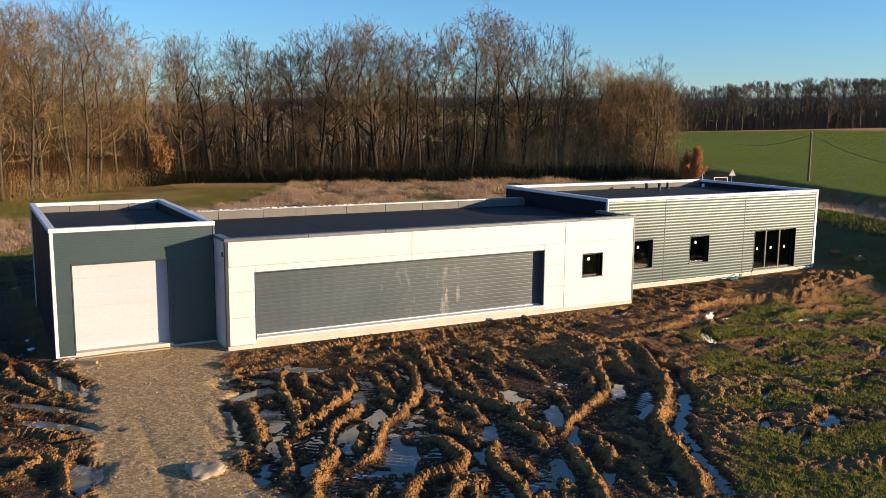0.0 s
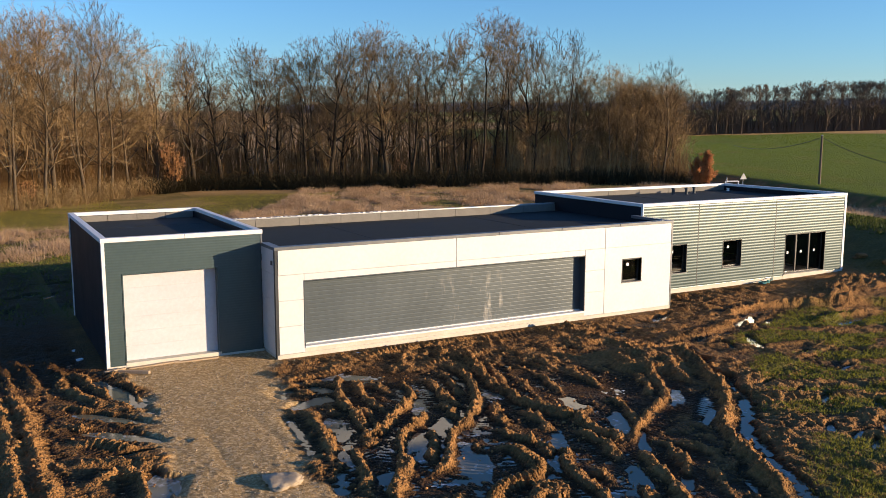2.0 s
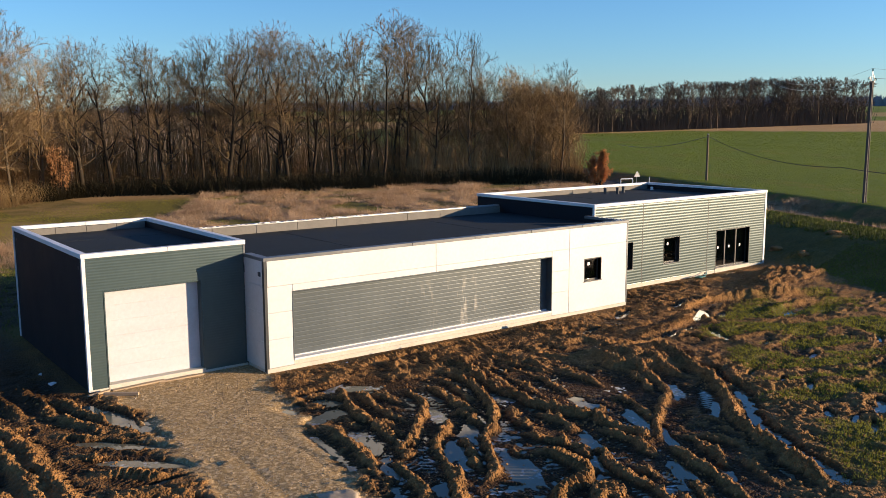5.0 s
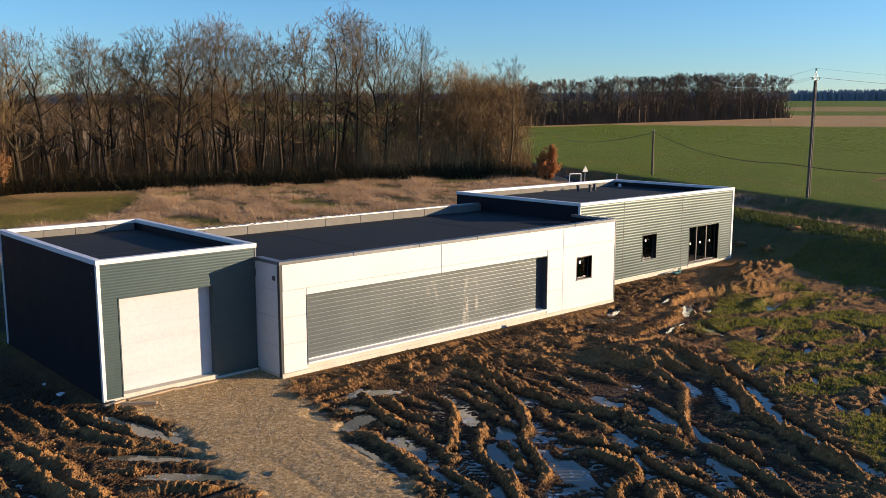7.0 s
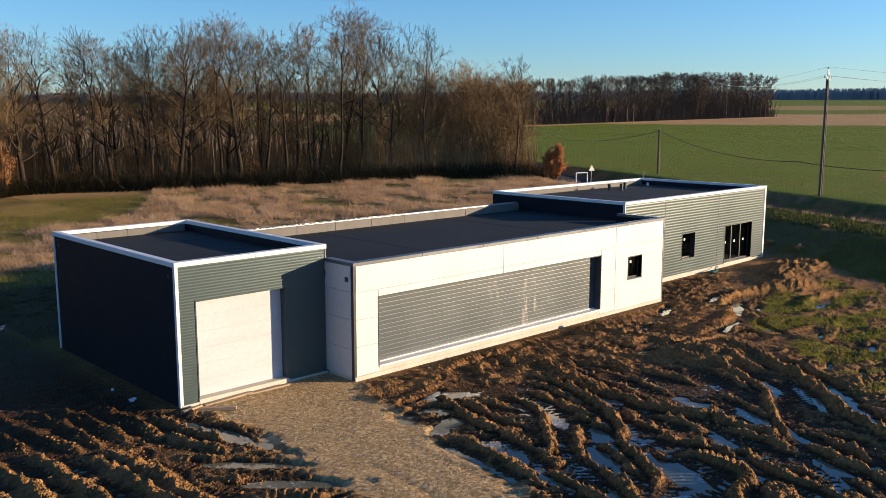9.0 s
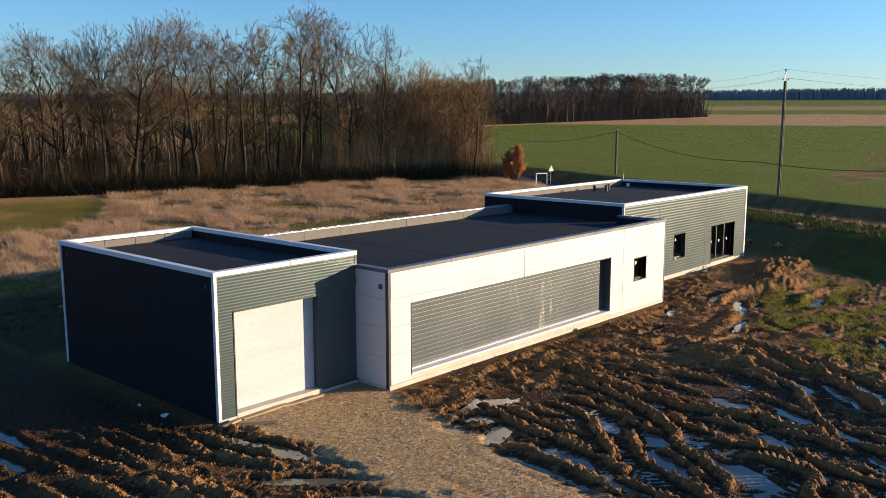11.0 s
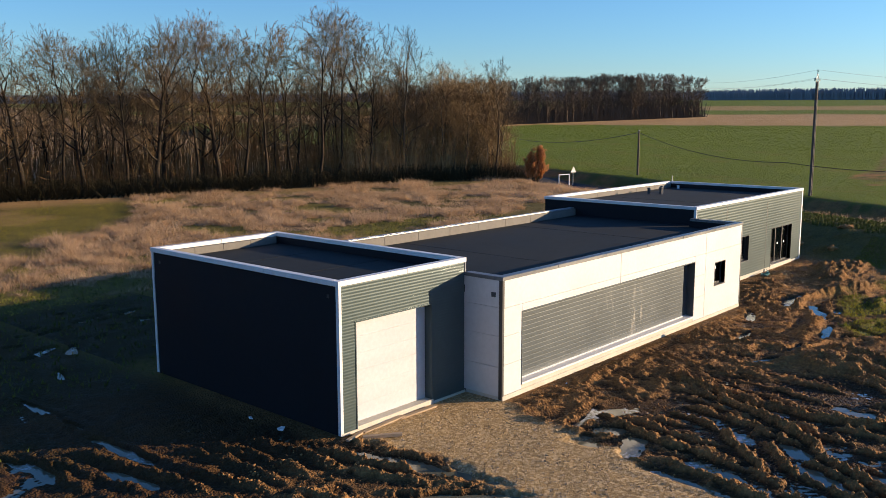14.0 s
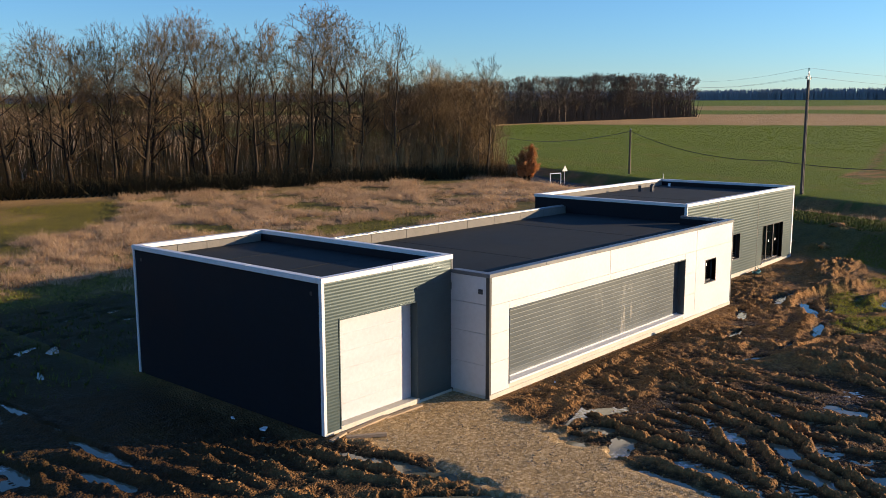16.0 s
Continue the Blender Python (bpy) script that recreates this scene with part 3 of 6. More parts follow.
wood_edge = np.interp(X, [-40, -16, 4, 11, 19, 25, 44, 56, 67, 74], [77, 84, 92, 97, 104, 104, 93.5, 89, 83, 78])
leaf_strip = smooth(-12, -5, Y - wood_edge + 5 * (dryn - 0.5) + 0.8 * ragged) * (X > 12) * (X < 50) * (Y < wood_edge + 2) * (1 - dry)
bare = np.maximum(bare, leaf_strip * (0.05 + 0.3 * smooth(0.35, 0.6, fbm(X * 0.5, Y * 0.5, 4, 181))))
meadow_green = (1 - dry) * (1 - leaf_strip) * (Y > 56) * (RD < -6) * (X < 45) * (Y < wood_edge)
grass = np.maximum(grass, 0.9 * meadow_green * (0.45 + 0.55 * smooth(0.35, 0.55, fbm(X * 0.4, Y * 0.7, 4, 221))))
crop = np.maximum(crop, 0.12 * (1 - dry) * (1 - leaf_strip) * (Y > 56) * (RD < -6) * (X < 45) * (Y < wood_edge))
dry = np.maximum(dry, 0.12 * (Y > 56) * (RD < -8) * (X < 45))
asph = smooth(-2.4, -2.0, RD) * (1 - smooth(2.6, 3.0, RD)) * (Y < 130)
verge = smooth(-13.5, -12.6, RD) * (1 - smooth(-3, -2, RD)) * (Y < 56)
grass = np.maximum(grass, verge)
grass = np.maximum(grass, 0.7 * smooth(-20, -18, RD) * (RD < -12) * (Y < 52) * (Y > 6))
litter = smooth(0, 4, (Y - np.interp(X, [-40, -16, 4, 11, 19, 25, 44, 56, 67, 74], [77, 84, 92, 97, 104, 104, 93.5, 89, 83, 78]))) * (RD < -1)
grass *= 1 - litter
dry *= 1 - litter
bare = np.maximum(bare * (1 - litter), 0.85 * litter)

# churned earth: clods, ridges and ruts
churn = (1 - gravel) * (1 - smooth(24, 44, X) * 0.4) * smooth(-14, -6, X) * (1 - smooth(33, 40, Y) * 0.75) * (1 - smooth(44, 52, Y)) * smooth(2, 8, Y) * (X < 60)
fine = (X > -14) & (X < 48) & (Y > 5) & (Y < 48)
h = np.zeros_like(Z)
fx, fy = X[fine], Y[fine]
lumps = 0.16 * (fbm(fx * 0.55, fy * 0.55, 3, 41) - 0.5)
warp = fbm(fx * 1.3, fy * 1.3, 2, 47) * 1.4
bil = 1 - np.abs(2 * vnoise(fx * 3.1 + warp, fy * 3.1 - warp, 61) - 1)
bil2 = 1 - np.abs(2 * vnoise(fx * 6.7 - warp, fy * 6.7 + warp, 67) - 1)
grit = vnoise(fx * 13, fy * 13, 71)
clod = smooth(0.38, 0.62, fbm(fx * 0.8, fy * 0.8, 3, 73))
clod_map = np.zeros_like(Z)
clod_map[fine] = clod
h[fine] = lumps + 0.035 * (vnoise(fx * 9.5, fy * 9.5, 77) - 0.5) + (0.03 + 0.09 * clod) * (bil ** 1.5 - 0.35) + (0.025 + 0.055 * clod) * (bil2 ** 1.4 - 0.35) + (0.02 + 0.03 * clod) * (grit - 0.5)
h *= churn * (1 - 0.55 * grass)
# sodden flats between the ridges
flats = smooth(0.0, 0.9, X - GRAV_R) * (1 - smooth(-2.5, 0.8, X - edge)) * (1 - smooth(-0.8, 0.8, Y - np.interp(X, [6, 10, 13, 16, 20, 24], [27.0, 26.8, 25.2, 23.4, 21.0, 19.0]))) * smooth(8, 11, Y)
# and beside the gravel, towards the annex
slush = smooth(-0.2, -1.0, X - GRAV_L) * smooth(-7.5, -5.5, X) * smooth(14, 17, Y) * (1 - smooth(33.5, 36, Y)) * np.maximum(smooth(27.5, 29.5, Y), smooth(-0.4, 0.4, X))
h = h * (1 - 0.6 * slush) - 0.045 * slush
h = h * (1 - 0.5 * flats) - (0.074 + 0.016 * smooth(13.5, 9.5, X)) * flats
h += gravel * 0.012 * (vnoise(X * 9, Y * 9, 3) - 0.5) + gravel * 0.05 * (fbm(X * 0.7, Y * 0.7, 3, 7) - 0.5)
al, ac = 0.36 * X - 0.93 * Y, 0.93 * X + 0.36 * Y
bend_ = 2.2 * (fbm(X * 0.16, Y * 0.16, 3, 121) - 0.5) * 4
line1 = 1 - np.abs(2 * vnoise(ac * 0.85 + bend_, al * 0.16 + bend_ * 0.4, 123) - 1)
line2 = 1 - np.abs(2 * vnoise(ac * 1.5 - bend_, al * 0.24 + 5, 127) - 1)
rows_ = smooth(0.78, 1.0, line1) * 0.10 + smooth(0.80, 1.0, line2) * 0.075
rows_ *= 0.4 + 1.0 * vnoise(X * 3.4, Y * 3.4, 129) + 0.5 * (vnoise(X * 7.5, Y * 7.5, 131) - 0.5)
h += rows_ * churn * (1 - 0.75 * grass) * (1 - 0.85 * flats) * (1 - 0.8 * slush) * (Y < 34)
DR = np.full(Z.shape, 9.0)
SR = np.zeros(Z.shape)
AR = np.zeros(Z.shape)
LR = np.zeros(Z.shape)
for line, high, lug in RIDGES:
    s = np.concatenate([[0], np.cumsum(np.linalg.norm(np.diff(line, axis=0), axis=1))])
    tangents = np.gradient(line, axis=0)
    tangents /= np.linalg.norm(tangents, axis=1)[:, None]
    for (px, py), sv, (tx, ty) in zip(line, s, tangents):
        i0, i1 = np.searchsorted(GX, (px - 1.1, px + 1.1))
        j0, j1 = np.searchsorted(GY, (py - 1.1, py + 1.1))
        w = (slice(j0, j1), slice(i0, i1))
        d = np.hypot(X[w] - px, Y[w] - py)
        m = d < DR[w]
        DR[w] = np.where(m, d, DR[w])
        SR[w] = np.where(m, sv + (X[w] - px) * tx + (Y[w] - py) * ty, SR[w])
        ends = min(1.0, sv / 0.7, (s[-1] - sv) / 0.7)
        AR[w] = np.where(m, high * max(ends, 0.0), AR[w])
        LR[w] = np.where(m, lug, LR[w])
dw = DR + 0.17 * (vnoise(X * 2.3, Y * 2.3, 81) - 0.5) + 0.13 * (vnoise(X * 5.4, Y * 5.4, 83) - 0.5)
bl1, bl2 = np.abs(2 * vnoise(X * 3.4, Y * 3.4, 85) - 1), np.abs(2 * vnoise(X * 6.6, Y * 6.6, 87) - 1)
crumble = 0.50 + 0.45 * bl1 + 0.50 * bl2 + 0.45 * (vnoise(X * 10.5, Y * 10.5, 89) - 0.4)
lugs = np.where(LR > 0, 0.64 + 0.36 * np.tanh(3 * np.sin(2 * np.pi * SR / np.maximum(LR, 0.1))), 1.0)
dw = np.where(LR > 0, DR + 0.3 * (dw - DR), dw)
crest = np.exp(-(np.abs(dw) / np.where(LR > 0, 0.20, 0.145)) ** 3)
trough = np.exp(-((dw - 0.58) / 0.26) ** 2)
h = h * (1 - 0.55 * trough * np.minimum(AR / 0.12, 1)) * (1 - 0.85 * crest * (LR > 0)) + AR * crest * np.where(LR > 0, 1.05 * lugs * (0.9 + 0.12 * crumble), crumble * 1.25) - np.where(LR > 0, 0.2, 0.85 - 0.55 * flats - 0.45 * slush) * AR * trough
treads = (DR > 0.3) & (DR < 0.9)
h += np.where(treads, np.minimum(AR / 0.15, 1) * 0.018 * np.sin(2 * np.pi * (SR + 0.35 * DR) / 0.2), 0) * (1 - gravel)
# wheel marks in the gravel, and a spoil heap by the shop front
for off in (3.55, 5.1):
    path = off + 0.25 * np.sin(Y * 0.35)
    h -= gravel * 0.03 * np.exp(-((X - path) / 0.17) ** 2) * (1 - smooth(22, 25, Y)) * (0.75 + 0.25 * np.sin(Y * 34 + 5 * X))
for hx, hy, hr, hh in ((37.8, 28.6, 1.5, 0.6), (35.4, 28.0, 1.1, 0.4), (39.6, 28.2, 1.2, 0.5), (43.5, 31.0, 1.2, 0.4), (19.2, 22.6, 1.5, 0.35), (33.0, 26.3, 1.6, 0.25), (46.5, 30.5, 0.9, 0.3)):
    hd = np.hypot(X - hx, Y - hy) / hr
    h += hh * np.exp(-hd ** 2 * 1.6) * (0.35 + 0.8 * np.abs(2 * vnoise(X * 1.6, Y * 1.6, 91) - 1) + 0.6 * np.abs(2 * vnoise(X * 3.7, Y * 3.7, 93) - 1))
# standing puddles: (x, y, half length, half width, turn)
PUDDLES = ((8.4, 26.6, 1.0, 0.35, 15), (7.7, 25.6, 0.7, 0.4, -20), (7.1, 24.3, 0.8, 0.35, 20), (9.9, 22.7, 1.0, 0.3, 70), (9.4, 26.2, 0.6, 0.3, -40),
           (7.0, 22.0, 1.3, 0.28, 80), (6.6, 19.9, 1.0, 0.3, 75), (8.5, 19.7, 0.9, 0.3, 70), (9.7, 20.8, 0.7, 0.32, 40), (9.1, 18.0, 1.1, 0.4, 70), (6.9, 18.0, 0.8, 0.25, 70))
MORE = ((14.2, 18.6, 0.9, 0.25, 60), (17.2, 19.6, 0.9, 0.22, 50), (17.9, 24.8, 0.8, 0.2, -10), (26.9, 25.9, 1.0, 0.22, 30), (23.9, 24.6, 1.3, 0.22, 12), (14.1, 20.7, 0.9, 0.2, 70),
        (20.3, 24.6, 0.9, 0.2, 0), (24.6, 28.1, 1.0, 0.25, 20), (24.9, 23.6, 0.5, 0.18, 60), (24.3, 22.7, 0.6, 0.2, 50), (27.9, 25.4, 0.7, 0.2, 20), (20.9, 26.9, 1.2, 0.15, 5))
LATER = ((21.8, 16.0, 0.7, 0.15, 40), (21.0, 14.9, 0.6, 0.15, 40), (19.2, 14.8, 0.6, 0.12, 20), (25.0, 21.3, 0.5, 0.12, 20), (21.0, 19.3, 0.6, 0.1, 20), (28.9, 18.9, 0.7, 0.12, 30),
         (-2.1, 39.2, 1.2, 0.16, -85),
         (-4.3, 35.4, 1.1, 0.18, -75), (4.7, 49.9, 0.9, 0.2, 20), (7.7, 49.0, 0.9, 0.2, 25), (1.1, 46.3, 0.6, 0.25, 20), (5.6, 44.4, 0.7, 0.15, 30),
         (2.5, 48.9, 0.8, 0.13, 25), (1.7, 45.2, 0.5, 0.25, 60), (6.6, 49.8, 0.9, 0.14, 20), (6.3, 48.0, 0.8, 0.16, 12), (2.3, 49.9, 0.5, 0.12, 30), (6.1, 51.4, 0.9, 0.13, 25), (0.0, 42.6, 0.7, 0.14, 70), (0.5, 45.6, 0.7, 0.15, 20), (-1.5, 47.0, 0.7, 0.13, 25), (3.6, 46.6, 0.5, 0.13, 40))
FLECKS = ((16.7, 19.2, 0.5, 0.16, 60), (14.2, 20.0, 0.6, 0.2, 80), (14.3, 18.9, 0.5, 0.16, 40), (13.9, 17.4, 0.9, 0.16, 60), (16.9, 17.9, 0.8, 0.14, 35), (11.8, 18.2, 0.8, 0.2, 60), (11.1, 17.5, 0.9, 0.2, 65), (12.0, 15.3, 1.2, 0.2, 60),
          (13.0, 14.8, 0.9, 0.16, 55), (18.9, 14.1, 0.6, 0.12, 30), (20.4, 14.7, 0.5, 0.16, 40), (24.6, 19.2, 0.6, 0.12, 20), (19.0, 15.5, 0.5, 0.14, 40), (29.8, 19.5, 1.1, 0.18, 75), (21.1, 17.3, 0.6, 0.16, 30), (20.9, 18.1, 0.5, 0.14, 25),
          (23.4, 23.3, 0.6, 0.18, 65), (24.5, 23.2, 0.7, 0.18, 60), (24.9, 21.3, 0.4, 0.14, 20), (17.6, 25.1, 0.7, 0.16, -15), (27.2, 25.7, 0.8, 0.16, 40))
ICE = ((6.2, 52.1, 0.49, 0.17, -10), (6.6, 50.2, 0.67, 0.17, -3), (6.4, 48.3, 0.38, 0.17, -24), (0.5, 47.6, 0.35, 0.17, -11), (0.6, 46.0, 0.3, 0.17, 11), (1.5, 46.4, 0.3, 0.17, 14), (1.9, 45.7, 0.6, 0.17, 54), (2.4, 50.0, 0.3, 0.17, 1), (2.8, 48.9, 0.3, 0.17, 9), (4.9, 47.9, 0.3, 0.17, 8), (3.0, 46.9, 0.3, 0.17, 1), (5.1, 49.4, 0.3, 0.17, 4), (4.4, 51.8, 0.3, 0.17, 7), (1.4, 49.0, 0.3, 0.17, -2))
CHANNELS = ((2.3, 28.0, 2.28, 0.3, -76), (1.7, 25.8, 1.73, 0.25, -47), (2.0, 23.9, 1.42, 0.28, -43), (2.0, 20.1, 1.07, 0.25, -96), (1.9, 22.6, 0.49, 0.15, 4), (-2.1, 34.7, 1.42, 0.2, -87), (-2.9, 32.6, 1.1, 0.22, -79), (-4.2, 34.9, 1.1, 0.2, -92), (-2.1, 39.8, 1.07, 0.14, -89), (-2.1, 37.3, 0.46, 0.15, -91))
for px, py, la, wa, tu in (*PUDDLES, *MORE, *LATER, *FLECKS, *ICE, *CHANNELS):
    ca, sa = math.cos(radians(tu)), math.sin(radians(tu))
    e1, e2 = ((X - px) * ca + (Y - py) * sa) / la, ((Y - py) * ca - (X - px) * sa) / wa
    e = np.hypot(e1, e2) + (0.9 + 0.8 * flats) * (fbm(X * 2.1, Y * 2.1, 4, 141) - 0.5)
    k = 1 - smooth(0.75, 1.25, e)
    k = k * (1 - np.clip(1.4 * crest * np.minimum(AR / 0.12, 1), 0, 1) * flats)
    h = h * (1 - k) - 0.115 * k
# shallow wet hollows in the grass and beside the annex
hol = smooth(0.61, 0.69, fbm(X * 0.35 + Y * 0.25, Y * 1.3 - X * 0.35, 3, 101))
h -= 0.06 * hol * np.maximum(right * smooth(12, 15, Y), leftside * 1.2) * (Y < 46) * (X < 44)
# level ground at the foot of the walls
foot = np.maximum.reduce([np.maximum.reduce([x0 - X, X - x1, y0 - Y, Y - y1]) * -1 for x0, x1, y0, y1 in ((2.3, 7.8, 30.8, 40.5), (7.8, 26.0, 29.28, 39.0), (26.0, 41.1, 31.8, 40.7))])
calm = smooth(-0.9, -0.05, foot)
h = h * (1 - calm) + calm * -0.02
wet_shade = smooth(0.03, -0.065, h) * churn * (1 - 0.6 * grass)
# the annex's shade beside and behind it, painted as darker ground
annex_shade = smooth(2.6, 1.0, X) * smooth(25.5, 28, Y) * (1 - smooth(52, 56, Y)) + (X >= 2) * (X < 9) * smooth(41, 43, Y) * (1 - smooth(52, 55, Y))
wet_shade = np.maximum(wet_shade, 0.9 * np.maximum(np.clip(leftside, 0, 1), annex_shade) * (Y < 54) * smooth(28.5, 31, Y))
Z += h
Z = np.where(foot > 0.15, np.minimum(Z, -0.12 + relief(X, Y)), Z)


def grid_mesh(name, X, Y, Z, mat, covers):
    ny, nx = X.shape
    me = bpy.data.meshes.new(name)
    idx = np.arange(nx * ny).reshape(ny, nx)
    quads = np.stack([idx[:-1, :-1], idx[:-1, 1:], idx[1:, 1:], idx[1:, :-1]], -1).reshape(-1, 4)
    me.vertices.add(nx * ny)
    me.vertices.foreach_set("co", np.stack([X, Y, Z], -1).astype(np.float32).ravel())
    me.loops.add(quads.size)
    me.loops.foreach_set("vertex_index", quads.astype(np.int32).ravel())
    me.polygons.add(len(quads))
    me.polygons.foreach_set("loop_start", np.arange(0, quads.size, 4, dtype=np.int32))
    me.update(calc_edges=True)
    for key, chans in covers.items():
        at = me.color_attributes.new(key, "FLOAT_COLOR", "POINT")
        at.data.foreach_set("color", np.stack([*chans, np.ones_like(X)], -1).astype(np.float32).ravel())
    me.materials.append(mat)
    me.shade_smooth()
    return new(name, me)


ground = grid_mesh("ground", X, Y, Z, M_GROUND, {"cover": (grass, gravel, dry), "fields": (crop * (1 - bare), bare, asph), "wet_and_shade": (wet_shade, wet_shade, wet_shade)})
tagged(ground, "rutted brown mud with gravel track, grass and winter fields", "ground", kind="structure")

wx, wy = np.meshgrid(np.arange(-9, 41, 0.5), np.arange(8, 52, 0.5))
water = grid_mesh("water", wx, wy, relief(wx, wy) - 0.093, M_WATER, {})
tagged(water, "muddy puddle water, partly frozen, in the wheel ruts", "water", kind="structure")


def ground_z(x, y):
    return float(relief(np.float64(x), np.float64(y)))


def surface_z(x, y):
    """Height of the finished ground at arrays of places."""
    i = np.clip(np.searchsorted(GX, x) - 1, 0, len(GX) - 2)
    j = np.clip(np.searchsorted(GY, y) - 1, 0, len(GY) - 2)
    fx, fy = (x - GX[i]) / (GX[i + 1] - GX[i]), (y - GY[j]) / (GY[j + 1] - GY[j])
    return (Z[j, i] * (1 - fx) + Z[j, i + 1] * fx) * (1 - fy) + (Z[j + 1, i] * (1 - fx) + Z[j + 1, i + 1] * fx) * fy


def cover_at(mask, x, y):
    i = np.clip(np.searchsorted(GX, x), 0, len(GX) - 1)
    j = np.clip(np.searchsorted(GY, y), 0, len(GY) - 1)
    return mask[j, i]

# ---- the building ----
building = empty("commercial_building", 7.8, 31.0, 0.0)
tagged(building, "flat-roofed new building with white panels and dark ribbed cladding", "building")


def piece(name, x0, x1, y0, y1, z0, z1, mat, parent=None, bevel=0.006, label=""):
    return part(name, box(x0, x1, y0, y1, z0, z1, bevel), mat, parent or building, label)


def ribbed(name, x0, x1, z0, z1, y, mat, pitch=0.145, deep=0.030, parent=None, wave=True):
    """Horizontally ribbed sheet facing -y, its outer skin at y: a rolled wave, or flat boards with a narrow groove."""
    prof = [(k / 8, 0.5 - 0.5 * math.cos(math.pi * k / 4)) for k in range(8)] if wave else ((0.0, 0.0), (0.78, 0.0), (0.88, 1.0), (0.94, 1.0))
    deep = deep * pitch
    zs = []
    k = math.floor(z0 / pitch) - 1
    while k * pitch < z1:
        for f, d in prof:
            z = (k + f) * pitch
            if z0 < z < z1:
                zs.append((z, y + d * deep))
        k += 1
    zs = [(z0, y)] + zs + [(z1, y)]
    bm = bmesh.new()
    rows = [[bm.verts.new((x, yy, z)) for x in (x0, x1)] for z, yy in zs]
    skin = [bm.faces.new((a[0], a[1], b[1], b[0])) for a, b in zip(rows, rows[1:])]
    yb = y + deep + 0.03
    for s, x in enumerate((x0, x1)):
        bm.faces.new([bm.verts.new((x, yy, z)) for z, yy in zs] + [bm.verts.new((x, yb, z1)), bm.verts.new((x, yb, z0))])
    for z, yy in (zs[0], zs[-1]):
        bm.faces.new([bm.verts.new(p) for p in ((x0, yy, z), (x1, yy, z), (x1, yb, z), (x0, yb, z))])
    bm.faces.new([bm.verts.new(p) for p in ((x0, yb, z0), (x1, yb, z0), (x1, yb, z1), (x0, yb, z1))])
    return part(name, bm, mat, parent or building, smooth=wave)


def window(x0, x1, z0, z1, y, deep=0.18, panes=1, sticker=0.13, handle=False):
    """A recessed window or glazed door: frame, panes, sill, paper stickers."""
    win = piece("window", x0, x1, y + deep + 0.06, y + deep + 0.075, z0, z0 + 0.05, M_FRAME)
    t, d = 0.065, (y + deep, y + deep + 0.07)
    for a, b, c, e in ((x0, x0 + t, z0, z1), (x1 - t, x1, z0, z1), (x0 + t, x1 - t, z1 - t, z1), (x0 + t, x1 - t, z0, z0 + t)):
        piece("frame", a, b, d[0], d[1], c, e, M_FRAME, win)
    w = (x1 - x0) / panes
    for k in range(panes):
        if k:
            piece("mullion", x0 + k * w - 0.05, x0 + k * w + 0.05, d[0] - 0.01, d[1], z0 + t, z1 - t, M_FRAME, win)
        a, b = x0 + k * w + t, x0 + (k + 1) * w - t
        g = piece("pane", a - 0.02, b + 0.02, d[0] + 0.03, d[0] + 0.042, z0 + t - 0.02, z1 - t + 0.02, M_GLASS, win, 0)
        g.visible_shadow = False
        zc = z0 + (z1 - z0) * (0.52 if panes > 1 else 0.74)
        xc = (a + b) / 2 - 0.08
        piece("sticker", xc - sticker / 2, xc + sticker / 2, d[0] + 0.022, d[0] + 0.026, zc - sticker / 2, zc + sticker / 2, M_STICKER, win, 0, "white paper sticker on the glass")
    for nm, a, b, c, e in (("reveal", x0 - 0.03, x0, z0, z1), ("reveal", x1, x1 + 0.03, z0, z1), ("reveal", x0 - 0.03, x1 + 0.03, z1, z1 + 0.03)):
        piece(nm, a, b, y - 0.012, y + deep + 0.07, c, e, M_FRAME, win, 0.003)
    piece("sill", x0 - 0.05, x1 + 0.05, y - 0.045, y + deep + 0.07, z0 - 0.035, z0, M_GREYCOPING, win, 0.004)
    return win


# -- annex (garage) --
LX0, LX1, LY0, LY1, LT = 2.40, 7.82, 30.79, 40.32, 4.42
piece("wall", LX0 + 0.03, LX0 + 0.25, LY0 + 0.06, LY1 - 0.03, -0.15, LT - 0.14, M_SHADEWALL, label="smooth side wall, its shade painted dark navy")
piece("wall", LX0 + 0.25, LX1 - 0.03, LY1 - 0.25, LY1 - 0.03, -0.15, LT - 0.14, M_SHADEWALL)
piece("wall", LX1 - 0.25, LX1 - 0.03, LY0 + 0.06, LY1 - 0.25, -0.15, LT - 0.14, M_SHADEWALL)
DX0, DX1, DZ0, DZ1 = 3.03, 6.20, 0.14, 3.17
for a, b, c, e in ((2.50, DX0, 0.06, LT - 0.15), (DX1, LX1 - 0.05, 0.06, LT - 0.15), (DX0, DX1, DZ1, LT - 0.15)):
    ribbed("cladding", a, b, c, e, LY0, M_CLAD, 0.092)
    piece("wall", a, b, LY0 + 0.06, LY0 + 0.25, c - 0.1 if c < 1 else c, e, M_INSIDE, bevel=0)
for a, b, c, e in ((DX0 - 0.03, DX0 + 0.012, DZ0, DZ1 + 0.03), (DX1 - 0.012, DX1 + 0.03, DZ0, DZ1 + 0.03), (DX0 + 0.012, DX1 - 0.012, DZ1 - 0.012, DZ1 + 0.03)):
    piece("door_trim", a, b, LY0 - 0.015, LY0 + 0.32, c, e, M_CLAD, bevel=0.004)
garage_door = piece("garage_door", DX0 + 0.012, DX1 - 0.012, LY0 + 0.313, LY0 + 0.33, DZ0, DZ1, M_JOINT, bevel=0, label="closed white sectional garage door")
